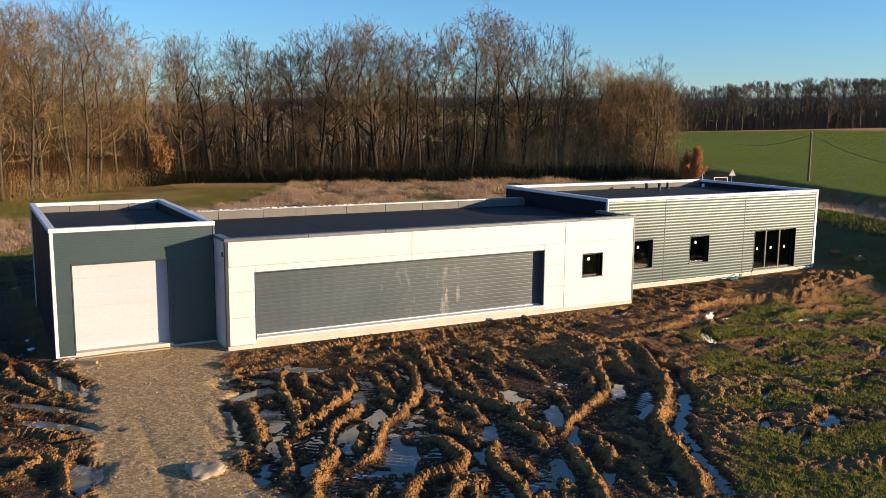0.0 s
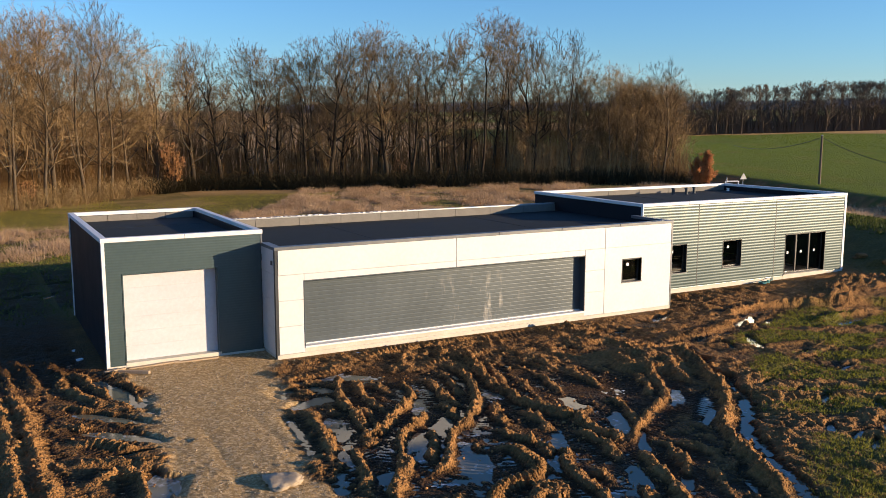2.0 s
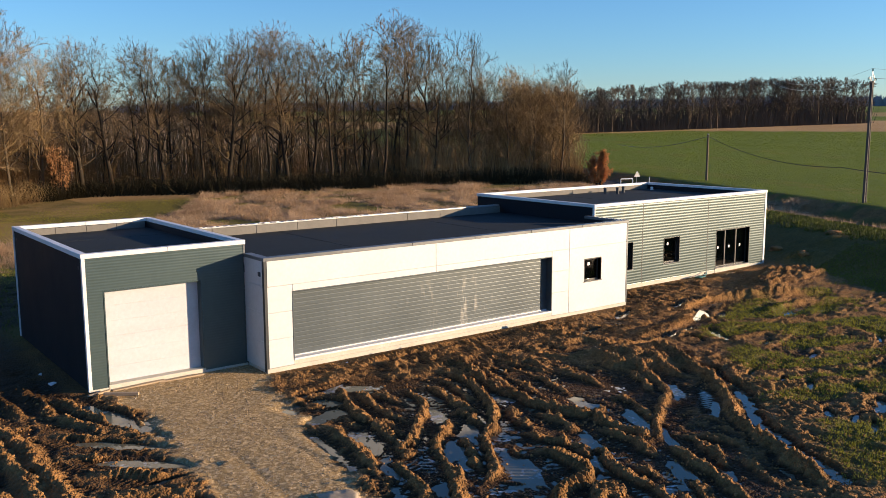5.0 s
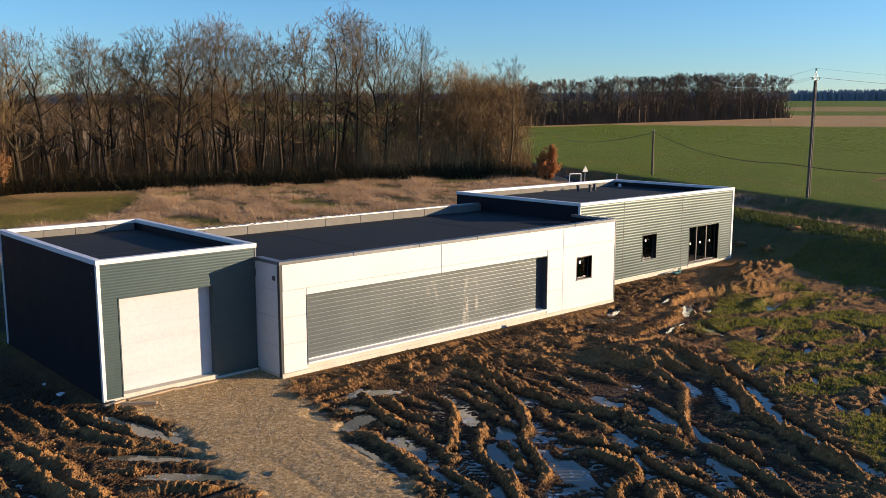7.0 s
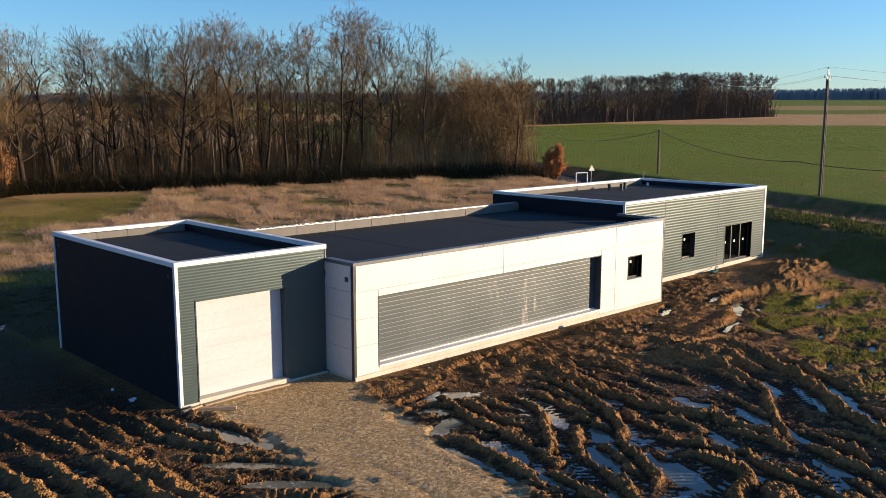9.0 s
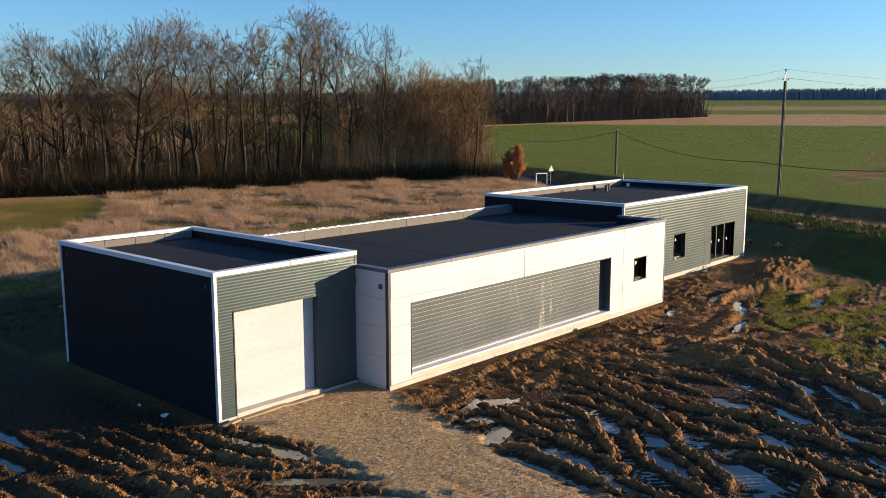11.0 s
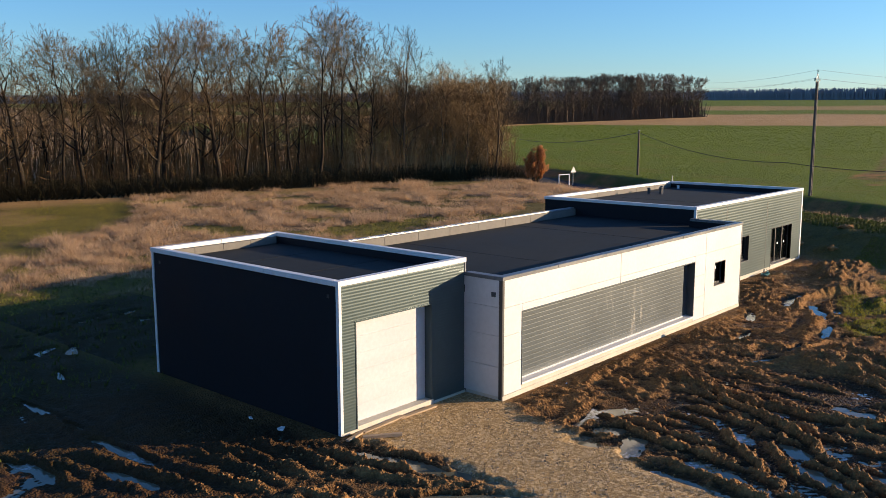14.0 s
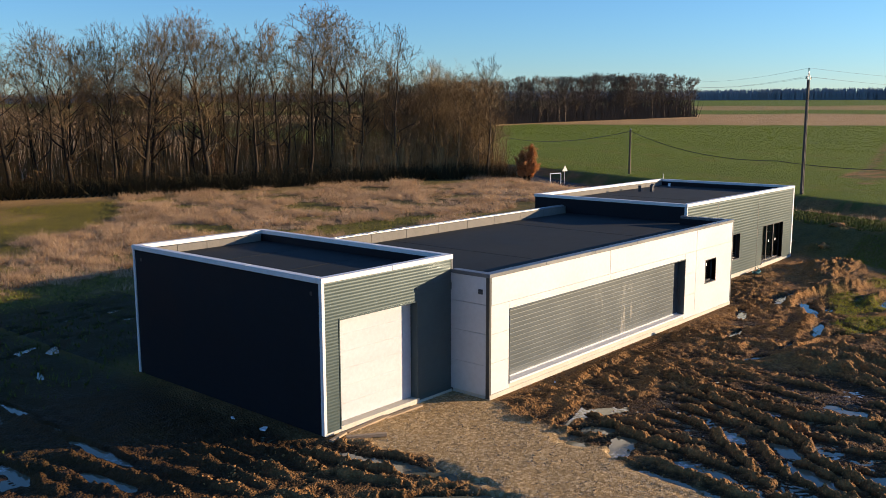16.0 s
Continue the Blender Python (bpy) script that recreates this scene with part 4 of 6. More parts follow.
for k in range(6):
    hh = (DZ1 - 0.012 - DZ0) / 6
    piece("door_panel", DX0 + 0.014, DX1 - 0.014, LY0 + 0.27, LY0 + 0.313, DZ0 + k * hh + 0.0008, DZ0 + (k + 1) * hh - 0.0008, M_DOOR, garage_door, 0.0015)
piece("corner_trim", LX0 - 0.012, LX0 + 0.10, LY0 - 0.02, LY0 + 0.10, 0.0, LT - 0.14, M_COPING, bevel=0.008)
piece("corner_trim", LX0 - 0.012, LX0 + 0.05, LY1 - 0.09, LY1 + 0.01, 0.0, LT - 0.14, M_COPING, bevel=0.008)
piece("corner_trim", LX1 - 0.05, LX1 + 0.01, LY0 - 0.02, LY0 + 0.08, 3.9, LT - 0.14, M_GREYCOPING, bevel=0.006)


def coping(x0, x1, y0, y1, top, front, back, left, right, wide=0.20, tall=0.15):
    """Metal cappings on the four parapets; each side takes its material, or None."""
    o = 0.03
    for m, a, b, c, e in ((front, x0 - o, x1 + o, y0 - o, y0 + wide), (back, x0 - o, x1 + o, y1 - wide, y1 + o), (left, x0 - o, x0 + wide, y0 + wide, y1 - wide), (right, x1 - wide, x1 + o, y0 + wide, y1 - wide)):
        if m:
            n = max(1, round(max(b - a, e - c) / 3.0))
            for k in range(n):
                if b - a > e - c:
                    w = (b - a) / n
                    piece("coping", a + k * w + 0.002, a + (k + 1) * w - 0.002, c, e, top - tall, top + (0.003 if k % 2 else 0.0), m, bevel=0.01)
                else:
                    w = (e - c) / n
                    piece("coping", a, b, c + k * w + 0.002, c + (k + 1) * w - 0.002, top - tall, top + (0.003 if k % 2 else 0.0), m, bevel=0.01)


coping(LX0, LX1, LY0, LY1, LT, M_COPING, M_COPING, M_COPING, M_COPING)
for k in range(4):
    w = (LX1 - LX0 - 0.6) / 4
    piece("parapet_block", LX0 + 0.3 + k * w + 0.006, LX0 + 0.3 + (k + 1) * w - 0.006, LY1 - 0.32, LY1 - 0.25, 3.9, LT - 0.15, M_PARAPET)
piece("roof", LX0 + 0.25, LX1 - 0.25, LY0 + 0.25, LY1 - 0.32, 3.80, 4.02, M_ROOF, bevel=0, label="black bitumen roof membrane")
for k in (2, 4):
    piece("roof_lap", LX0 + 0.3, LX1 - 0.3, LY0 + 0.3 + k * 1.55, LY0 + 0.42 + k * 1.55, 4.02, 4.026, M_ROOF, bevel=0)
piece("plinth", LX0 + 0.04, LX1 - 0.01, LY0 - 0.03, LY0 + 0.2, -0.3, 0.06, M_CONCRETE)
piece("plinth", DX0 - 0.02, DX1 + 0.05, LY0 - 0.035, LY0 + 0.36, -0.2, DZ0 - 0.004, M_CONCRETE)
piece("plinth", LX0 + 0.035, LX0 + 0.22, LY0 + 0.2, LY1, -0.3, -0.02, M_CONCRETE)
piece("vent", LX0 + 0.018, LX0 + 0.04, LY0 + 0.40, LY0 + 0.50, 3.90, 4.0, M_FRAME)
piece("vent", LX0 + 0.018, LX0 + 0.04, LY1 - 0.5, LY1 - 0.4, 3.90, 4.0, M_FRAME)

# -- middle block --
MX0, MX1, MY0, MY1, MT = 7.80, 26.02, 29.28, 38.90, 3.96
RX0, RX1, RZ0, RZ1 = 8.84, 21.20, 0.36, 2.71      # the long recess
WX0, WX1, WZ0, WZ1 = 23.22, 24.26, 1.41, 2.40     # the small window
VJ = 22.25
for a, b, c, e in ((MX0 + 0.07, RX0, -0.15, MT - 0.1), (RX1, WX0, -0.15, MT - 0.1), (WX1, MX1 - 0.05, -0.15, MT - 0.1), (RX0, RX1, RZ1, MT - 0.1), (WX0, WX1, WZ1, MT - 0.1), (WX0, WX1, -0.15, WZ0)):
    piece("wall", a, b, MY0 + 0.06, MY0 + 0.25, c, e, M_JOINT, bevel=0)


def panel(x0, x1, z0, z1, gx=0.010, gz=0.004, gl=None, edge=0.004):
    piece("white_panel", x0 + (gx if gl is None else gl), x1 - gx, MY0, MY0 + 0.06, z0 + gz, z1 - gz, M_WHITE, bevel=edge)


ROWS_Z = (0.14, 1.13, 2.05, 2.96, 3.85)
for z0, z1 in zip(ROWS_Z, ROWS_Z[1:]):
    if z1 < 2.9:
        panel(MX0 + 0.10, RX0, z0, z1, 0.0)
        panel(RX1, VJ, z0, z1)
panel(MX0 + 0.10, RX0, 2.05, 2.96, 0.0)
panel(RX1, VJ, 2.05, 2.96)
panel(RX0, 15.0, RZ1, 2.96)
panel(15.0, RX1, RZ1, 2.96)
panel(MX0 + 0.10, 15.0, 2.96, 3.85)
panel(15.0, VJ, 2.96, 3.85)
panel(VJ, MX1 - 0.06, 2.96, 3.85)
panel(VJ, WX0, 0.14, 2.958, 0.0, 0.0, 0.01, 0.0)
panel(WX1, MX1 - 0.06, 0.14, 2.958, 0.0, 0.0, 0.0, 0.0)
panel(WX0, WX1, WZ1, 2.958, 0.0, 0.0, 0.0, 0.0)
panel(WX0, WX1, 0.14, WZ0, 0.0, 0.0, 0.0, 0.0)
window(WX0, WX1, WZ0, WZ1, MY0, 0.16)
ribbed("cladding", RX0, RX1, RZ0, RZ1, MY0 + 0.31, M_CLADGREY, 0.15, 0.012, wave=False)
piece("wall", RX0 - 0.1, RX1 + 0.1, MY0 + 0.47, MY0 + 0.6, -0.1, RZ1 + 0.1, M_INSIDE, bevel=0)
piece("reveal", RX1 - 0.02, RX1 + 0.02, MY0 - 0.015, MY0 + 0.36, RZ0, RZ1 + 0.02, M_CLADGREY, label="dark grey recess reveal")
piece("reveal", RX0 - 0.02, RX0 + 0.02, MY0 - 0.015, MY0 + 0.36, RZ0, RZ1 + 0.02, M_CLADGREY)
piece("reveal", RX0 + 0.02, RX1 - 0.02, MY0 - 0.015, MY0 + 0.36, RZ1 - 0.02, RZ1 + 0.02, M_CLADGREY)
piece("sill", RX0, RX1, MY0 - 0.03, MY0 + 0.33, 0.29, 0.36, M_COPING, label="white metal sill")
piece("sill", RX0, RX1, MY0 + 0.28, MY0 + 0.325, 0.362, 0.40, M_COPING)
piece("plinth", MX0 + 0.02, MX1 - 0.02, MY0 - 0.02, MY0 + 0.24, -0.35, 0.135, M_CONCRETE)
piece("plinth", RX0, RX1, MY0 + 0.004, MY0 + 0.36, 0.135, 0.286, M_CONCRETE)
# side towards the annex, with its dark corner profile
piece("wall", MX0 + 0.07, MX0 + 0.22, MY0 + 0.25, LY0 + 0.1, -0.15, MT - 0.1, M_JOINT, bevel=0)
for z0, z1 in zip((0.1, 1.06, 2.06, 2.98), (1.06, 2.06, 2.98, 3.84)):
    piece("white_panel", MX0, MX0 + 0.06, MY0 + 0.13, LY0 + 0.05, z0 + 0.005, z1 - 0.005, M_WHITE, bevel=0.004)
piece("corner_trim", MX0 - 0.014, MX0 + 0.09, MY0 - 0.014, MY0 + 0.125, 0.02, MT - 0.1, M_CORNER, bevel=0.006, label="dark grey corner profile")
piece("corner_trim", MX1 - 0.06, MX1 + 0.02, MY0 - 0.012, MY0 + 0.14, 0.1, MT - 0.1, M_GREYCOPING, bevel=0.006)
piece("vent", MX0 - 0.03, MX0 + 0.01, MY0 + 0.26, MY0 + 0.42, 3.30, 3.45, M_JOINT, label="small black wall vent")
piece("plinth", MX0 + 0.03, MX0 + 0.2, MY0 + 0.24, LY0 - 0.03, -0.3, 0.1, M_CONCRETE)
piece("wall", MX1 - 0.25, MX1 - 0.02, MY0 + 0.25, 31.8, -0.2, MT - 0.1, M_SHADEWALL, bevel=0)
piece("wall", LX1, MX1, MY1 - 0.22, MY1, -0.2, MT - 0.06, M_SHADEWALL, bevel=0)
coping(MX0, MX1, MY0, MY1, MT, M_GREYCOPING, None, None, None, 0.26, 0.12)
piece("coping", MX0 - 0.03, MX0 + 0.26, MY0 + 0.26, LY0 - 0.034, MT - 0.12, MT, M_GREYCOPING, bevel=0.01)
piece("coping", MX1 - 0.26, MX1 + 0.03, MY0 + 0.26, 31.77, MT - 0.12, MT, M_GREYCOPING, bevel=0.01)
piece("coping", LX1 + 0.04, 26.45, MY1 - 0.16, MY1 + 0.03, MT - 0.06, MT + 0.01, M_GALV, bevel=0.008)
n = 9
for k in range(n):
    w = (26.4 - LX1 - 0.05) / n
    piece("parapet_block", LX1 + 0.05 + k * w + 0.008, LX1 + 0.05 + (k + 1) * w - 0.008, MY1 - 0.30, MY1 - 0.225, 3.4, MT - 0.05, M_PARAPET)
piece("roof", LX1 - 0.03, 26.48, LY0, MY1 - 0.30, 3.30, 3.55, M_ROOF, bevel=0, label="black bitumen roof membrane")
piece("roof", MX0 + 0.2, MX1 - 0.2, MY0 + 0.22, LY0, 3.30, 3.55, M_ROOF, bevel=0, label="black bitumen roof membrane")
for k in (2, 5):
    piece("roof_lap", LX1 + 2.6 * k, LX1 + 2.6 * k + 0.12, MY0 + 0.3, MY1 - 0.34, 3.55, 3.556, M_ROOF, bevel=0)
# torn scraps of white insulation left along the back parapet
rng = random.Random(7)
for k in range(40):
    x = 8.4 + (k + rng.random() * 0.8) * 0.24
    s = 0.03 + 0.06 * rng.random()
    bm = box(x, x + s * 1.8, MY1 - 0.30 + 0.05 * rng.random(), MY1 - 0.19, MT + 0.005, MT + 0.015 + s * 0.35, 0.006)
    for v in bm.verts:
        v.co += Vector((rng.uniform(-1, 1), rng.uniform(-1, 1), rng.uniform(-0.3, 0.6))) * s * 0.25
    part("insulation_scrap", bm, M_STICKER, building)

# -- ribbed block --
BX0, BX1, BY0, BY1, BT = 26.50, 41.09, 31.80, 40.68, 4.45
OPEN = ((28.05, 29.38, 0.98, 2.36, 1), (31.85, 33.12, 1.02, 2.36, 1), (36.40, 39.50, 0.32, 2.41, 3))
xs = [BX0 + 0.05, 28.05, 29.38, 30.12, 31.85, 33.12, 35.57, 36.40, 39.50, BX1 - 0.16]
for a, b in zip(xs, xs[1:]):
    hole = next((o for o in OPEN if abs(o[0] - a) < 0.01), None)
    spans = ((0.22, hole[2]), (hole[3], BT - 0.14)) if hole else ((0.22, BT - 0.14),)
    for c, e in spans:
        if e - c > 0.12:
            g0, g1 = (0.012 if abs(a - v) < 0.01 else 0.0 for v in (30.12, 35.57)), (0.012 if abs(b - v) < 0.01 else 0.0 for v in (30.12, 35.57))
            ribbed("cladding", a + sum(g0), b - sum(g1), c, e, BY0, M_CLAD)
        piece("wall", a, b, BY0 + 0.055, BY0 + 0.25, c if c > 0.5 else -0.2, e, M_JOINT, bevel=0)
for v in (30.12, 35.57):
    piece("panel_joint", v - 0.022, v + 0.022, BY0 - 0.004, BY0 + 0.054, 0.22, BT - 0.14, M_JOINT, bevel=0)
for a, b, c, e, k in OPEN:
    window(a, b, c, e, BY0, 0.18, k)
piece("wall", BX0, BX0 + 0.25, BY0 + 0.06, BY1 - 0.03, -0.2, BT - 0.14, M_SHADEWALL, bevel=0, label="smooth side wall, its shade painted dark")
piece("wall", BX1 - 0.25, BX1 - 0.02, BY0 + 0.06, BY1 - 0.03, -0.2, BT - 0.14, M_SHADEWALL, bevel=0)
piece("wall", BX0 + 0.25, BX1 - 0.25, BY1 - 0.25, BY1 - 0.03, -0.2, BT - 0.14, M_SHADEWALL, bevel=0)
piece("corner_trim", BX1 - 0.16, BX1 + 0.012, BY0 - 0.02, BY0 + 0.12, 0.2, BT - 0.14, M_COPING, bevel=0.008)
piece("corner_trim", BX0 - 0.012, BX0 + 0.05, BY0 - 0.02, BY0 + 0.12, 3.4, BT - 0.14, M_COPING, bevel=0.006)
coping(BX0, BX1, BY0, BY1, BT, M_COPING, M_COPING, M_COPING, M_COPING, 0.22, 0.15)
for k in range(6):
    w = (BX1 - BX0 - 0.6) / 6
    piece("parapet_block", BX0 + 0.3 + k * w + 0.006, BX0 + 0.3 + (k + 1) * w - 0.006, BY1 - 0.32, BY1 - 0.25, 3.9, BT - 0.14, M_PARAPET)
piece("roof", BX0 + 0.25, BX1 - 0.25, BY0 + 0.25, BY1 - 0.32, 3.80, 4.05, M_ROOF, bevel=0, label="black bitumen roof membrane")
for k in (2,):
    piece("roof_lap", BX0 + 2.9 * k, BX0 + 2.9 * k + 0.12, BY0 + 0.35, BY1 - 0.36, 4.05, 4.056, M_ROOF, bevel=0)
piece("plinth", BX0, BX1 - 0.02, BY0 - 0.025, BY0 + 0.24, -0.4, 0.215, M_CONCRETE)
piece("plinth", 36.3, 39.6, BY0 - 0.04, BY0 + 0.24, 0.0, 0.28, M_CONCRETE)
piece("drain_stub", 35.38, 35.54, BY0 - 0.05, BY0 + 0.02, -0.05, 0.19, M_JOINT, label="black drain stub")
piece("floor_slab", LX0 + 0.26, LX1 - 0.26, LY0 + 0.26, LY1 - 0.26, -0.3, 0.05, M_CONCRETE, bevel=0)
piece("floor_slab", MX0 + 0.3, BX1 - 0.3, BY0 + 0.26, MY1 - 0.3, -0.3, 0.06, M_CONCRETE, bevel=0)


def roof_pipe(x, y, z, high=0.3, rad=0.07, mat=M_JOINT, label="black roof vent pipe"):
    bm = bmesh.new()
    tube(bm, (x, y, z - 0.02), (x, y, z + high), rad, rad, 12)
    tube(bm, (x, y, z + high), (x, y, z + high + 0.06), rad * 1.35, rad * 1.2, 12)
    tube(bm, (x, y, z - 0.01), (x, y, z + 0.05), rad * 1.8, rad * 1.1, 12)
    return tagged(part("vent_pipe", bm, mat, building, label))


for px, py, hh in ((35.2, 39.0, 0.34), (35.75, 38.5, 0.36), (36.85, 39.0, 0.34)):
    roof_pipe(px, py, 4.05, hh, 0.09)
roof_pipe(40.3, 39.6, 4.05, 0.12, 0.07, M_STICKER, "white plastic roof outlet")
roof_pipe(41.0, 40.4, 4.40, 0.35, 0.03, M_GALV, "thin galvanised pipe")

# ---- things by the building ----
def plank(x, y, turn, long, wide=0.16, high=0.05, tip=0.0):
    bm = box(-long / 2, long / 2, -wide / 2, wide / 2, 0, high, 0.006)
    bmesh.ops.subdivide_edges(bm, edges=[e for e in bm.edges if e.calc_length() > long * 0.8], cuts=4)
    for v in bm.verts:
        v.co.z += 0.012 * math.sin(v.co.x * 2.3)
    ob = part("plank", bm, M_WOODPLANK)
    ob.matrix_basis = pose(x, y, float(surface_z(np.array([x]), np.array([y]))[0]) - 0.005, 0, tip, turn)
    return tagged(ob, "weathered timber plank lying on the mud", "plank", "planks by the garage door")


plank(3.1, 29.85, -38, 1.1, 0.13, 0.09)
plank(3.9, 30.6, 2, 1.7)
plank(5.3, 30.55, -3, 1.5)
plank(2.6, 30.45, 12, 0.7, 0.12, 0.06)


def rubble(name, x, y, size, seed, mat, label, category, flat=0.6):
    bm = bmesh.new()
    bmesh.ops.create_icosphere(bm, subdivisions=4, radius=size)
    for v in bm.verts:
        q = v.co * (2.2 / size) + Vector((seed * 3.1, seed, 0))
        v.co *= 0.8 + 0.45 * noise.noise(q * 0.45) + 0.16 * noise.noise(q * 1.4) + 0.10 * noise.noise(q * 3.7) + 0.06 * noise.noise(q * 8.0)
        v.co.z *= flat
    ob = part(name, bm, mat, smooth=True)
    ob.matrix_basis = pose(x, y, float(surface_z(np.array([x]), np.array([y]))[0]) + size * flat * 0.10, 0, 0, seed * 57)
    return tagged(ob, label, category)


rubble("rubble_lump", 4.6, 19.1, 0.58, 3, M_STONE, "pale lump of stony rubble on the gravel", "rubble", 0.24)

rubble("spoil_lump", 44.6, 33.2, 0.45, 5, M_CLOD, "lump of dug earth on the bank", "earth lump", 0.6)
rubble("spoil_lump", 47.5, 31.0, 0.55, 8, M_CLOD, "lump of dug earth on the bank", "earth lump", 0.5)
rubble("spoil_lump", 43.3, 30.6, 0.38, 11, M_CLOD, "lump of dug earth by the shop front", "earth lump", 0.6)
rubble("spoil_lump", 49.0, 27.6, 0.4, 14, M_CLOD, "lump of dug earth on the bank", "earth lump", 0.6)
M_HOSE = noisy("teal_plastic", (0.03, 0.16, 0.17), (0.05, 0.24, 0.25), 2.0, 0.4, bump_by=0)


def hose(x, y, label):
    bm = bmesh.new()
    z = float(surface_z(np.array([x]), np.array([y]))[0])
    pts = [Vector((x + (0.32 + 0.05 * math.sin(k * 1.7)) * math.cos(k * 0.5), y + 0.2 * math.sin(k * 0.5), z + 0.03 + 0.004 * k)) for k in range(27)] + [Vector((x + 0.7, y + 0.1, z + 0.12)), Vector((x + 1.0, y + 0.35, z + 0.2))]
    for a, b in zip(pts, pts[1:]):
        tube(bm, a, b, 0.022, 0.022, 6)
    return tagged(part("hose", bm, M_HOSE), label, "hose")


hose(34.3, 31.25, "teal plastic hose coiled beside the concrete plinth")


def scrap(x, y, turn, size, label):
    bm = box(-size, size, -size * 0.6, size * 0.6, 0, size * 0.5, 0.01)
    for v in bm.verts:
        v.co += Vector((noise.noise(v.co * 9), noise.noise(v.co * 9 + Vector((3, 0, 0))), noise.noise(v.co * 9 + Vector((0, 5, 0))))) * size * 0.5
    ob = part("packaging_scrap", bm, M_STICKER)
    ob.matrix_basis = pose(x, y, float(surface_z(np.array([x]), np.array([y]))[0]), 0, 0, turn)
    return tagged(ob, label, "scrap", "packaging scraps")


scrap(1.75, 32.6, 30, 0.12, "crumpled white packaging scrap beside the annex")
scrap(1.7, 34.0, 70, 0.08, "crumpled white packaging scrap beside the annex")
scrap(10.6, 28.7, 15, 0.05, "small white packaging scrap in the mud")

# ---- poles and wires ----
def lattice_pole(x, y, high):
    z = ground_z(x, y)
    top = empty("power_pole", x, y, z)
    tagged(top, "slotted concrete power pole with insulators on top", "power pole")
    base, tip = 0.44, 0.24

    def half(s):
        return (base + (tip - base) * s) / 2

    for side in (-1, 1):
        bm = bmesh.new()
        w = 0.085
        for k in range(20):
            s0, s1 = k / 20, (k + 1) / 20
            a = [(x + side * half(s) - (w if side > 0 else 0), z - (0.3 if s == 0 else 0) + s * high) for s in (s0, s1)]
            vs = [bm.verts.new((px + dx, y + dy, pz)) for px, pz in a for dx, dy in ((0, -0.1), (w, -0.1), (w, 0.1), (0, 0.1))]
            for q in ((0, 1, 5, 4), (1, 2, 6, 5), (2, 3, 7, 6), (3, 0, 4, 7)):
                bm.faces.new([vs[i] for i in q])
        bmesh.ops.remove_doubles(bm, verts=bm.verts, dist=0.001)
        part("flange", bm, M_POLE, top)
    for k in range(26):
        s = (k + 0.5) / 26
        hw = half(s) - 0.06
        full = s > 0.72
        hgt = high / 26 * (1.0 if full else 0.32)
        part("web", box(x - hw, x + hw, y - 0.06, y + 0.06, z + s * high - hgt / 2, z + s * high + hgt / 2), M_POLE, top)
    zt = z + high
    for dx, dz in ((-0.62, 0.15), (0.62, 0.15), (0.0, 0.95)):
        bm = bmesh.new()
        if dx:
            tube(bm, (x, y, zt - 0.35), (x + dx * 0.75, y, zt + 0.35 if dx < 0 else zt + 0.02), 0.035, 0.03, 6)
            tube(bm, (x + dx * 0.75, y, zt + 0.35 if dx < 0 else zt + 0.02), (x + dx, y, zt + dz), 0.03, 0.03, 6)
        else:
            tube(bm, (x - 0.15, y, zt - 0.1), (x - 0.05, y, zt + 0.8), 0.035, 0.03, 6)
            tube(bm, (x + 0.5, y, zt + 0.1), (x - 0.05, y, zt + 0.8), 0.03, 0.03, 6)
        arm = part("bracket", bm, M_GALV, top)
        bm = bmesh.new()
        for q in range(3):
            tube(bm, (x + dx, y, zt + dz - 0.1 + q * 0.08), (x + dx, y, zt + dz - 0.05 + q * 0.08), 0.11, 0.06, 10)
        part("insulator", bm, M_INSUL, arm)
    return [(x + dx, y, zt + dz + 0.12) for dx, dz in ((-0.62, 0.15), (0.62, 0.15), (0.0, 0.95))]


def wire(pts, sag, rad=0.015, name="cable", label="thin overhead power cable", mat=M_CABLE):
    bm = bmesh.new()
    for p, q in zip(pts, pts[1:]):
        p, q = Vector(p), Vector(q)
        n = 24
        line = [p.lerp(q, t / n) - Vector((0, 0, sag * 4 * (t / n) * (1 - t / n))) for t in range(n + 1)]
        for a, b in zip(line, line[1:]):
            tube(bm, a, b, rad, rad, 4)
    return tagged(part(name, bm, mat), label, "cable", "overhead cables")


ends = lattice_pole(72.3, 41.8, 10.7)
for k, e in enumerate(ends):
    v = Vector((37.0, 28.3, 0.0)).normalized()
    wire([Vector(e) + v * 90 + Vector((0, 0, 3.5)), e, Vector(e) - v * 0 + Vector((60, -26, 1.0))], 1.4, 0.009, mat=M_GALV)


def round_pole(x, y, high):
    z = ground_z(x, y)
    top = empty("telephone_pole", x, y, z)
    tagged(top, "slim dark telephone pole beside the field", "telephone pole")
    bm = bmesh.new()
    tube(bm, (x, y, z - 0.3), (x, y, z + high), 0.15, 0.11, 12)
    part("shaft", bm, M_POLEWOOD, top, smooth=False)
    bm = bmesh.new()
    tube(bm, (x, y, z + high), (x, y, z + high + 0.1), 0.13, 0.05, 12)
    part("cap", bm, M_GALV, top)
    bm = bmesh.new()
    tube(bm, (x - 0.14, y, z + high - 0.25), (x + 0.2, y, z + high - 0.25), 0.035, 0.035, 8)
    part("cable_clamp", bm, M_GALV, top)
    return (x, y, z + high - 0.2)


pt = round_pole(81.8, 65.4, 5.3)
wire([(112, 106, 4.6), pt, (73.0, 44.5, 4.2), (66.0, 20.0, 5.5)], 0.9, 0.03, label="black sagging telephone cable")

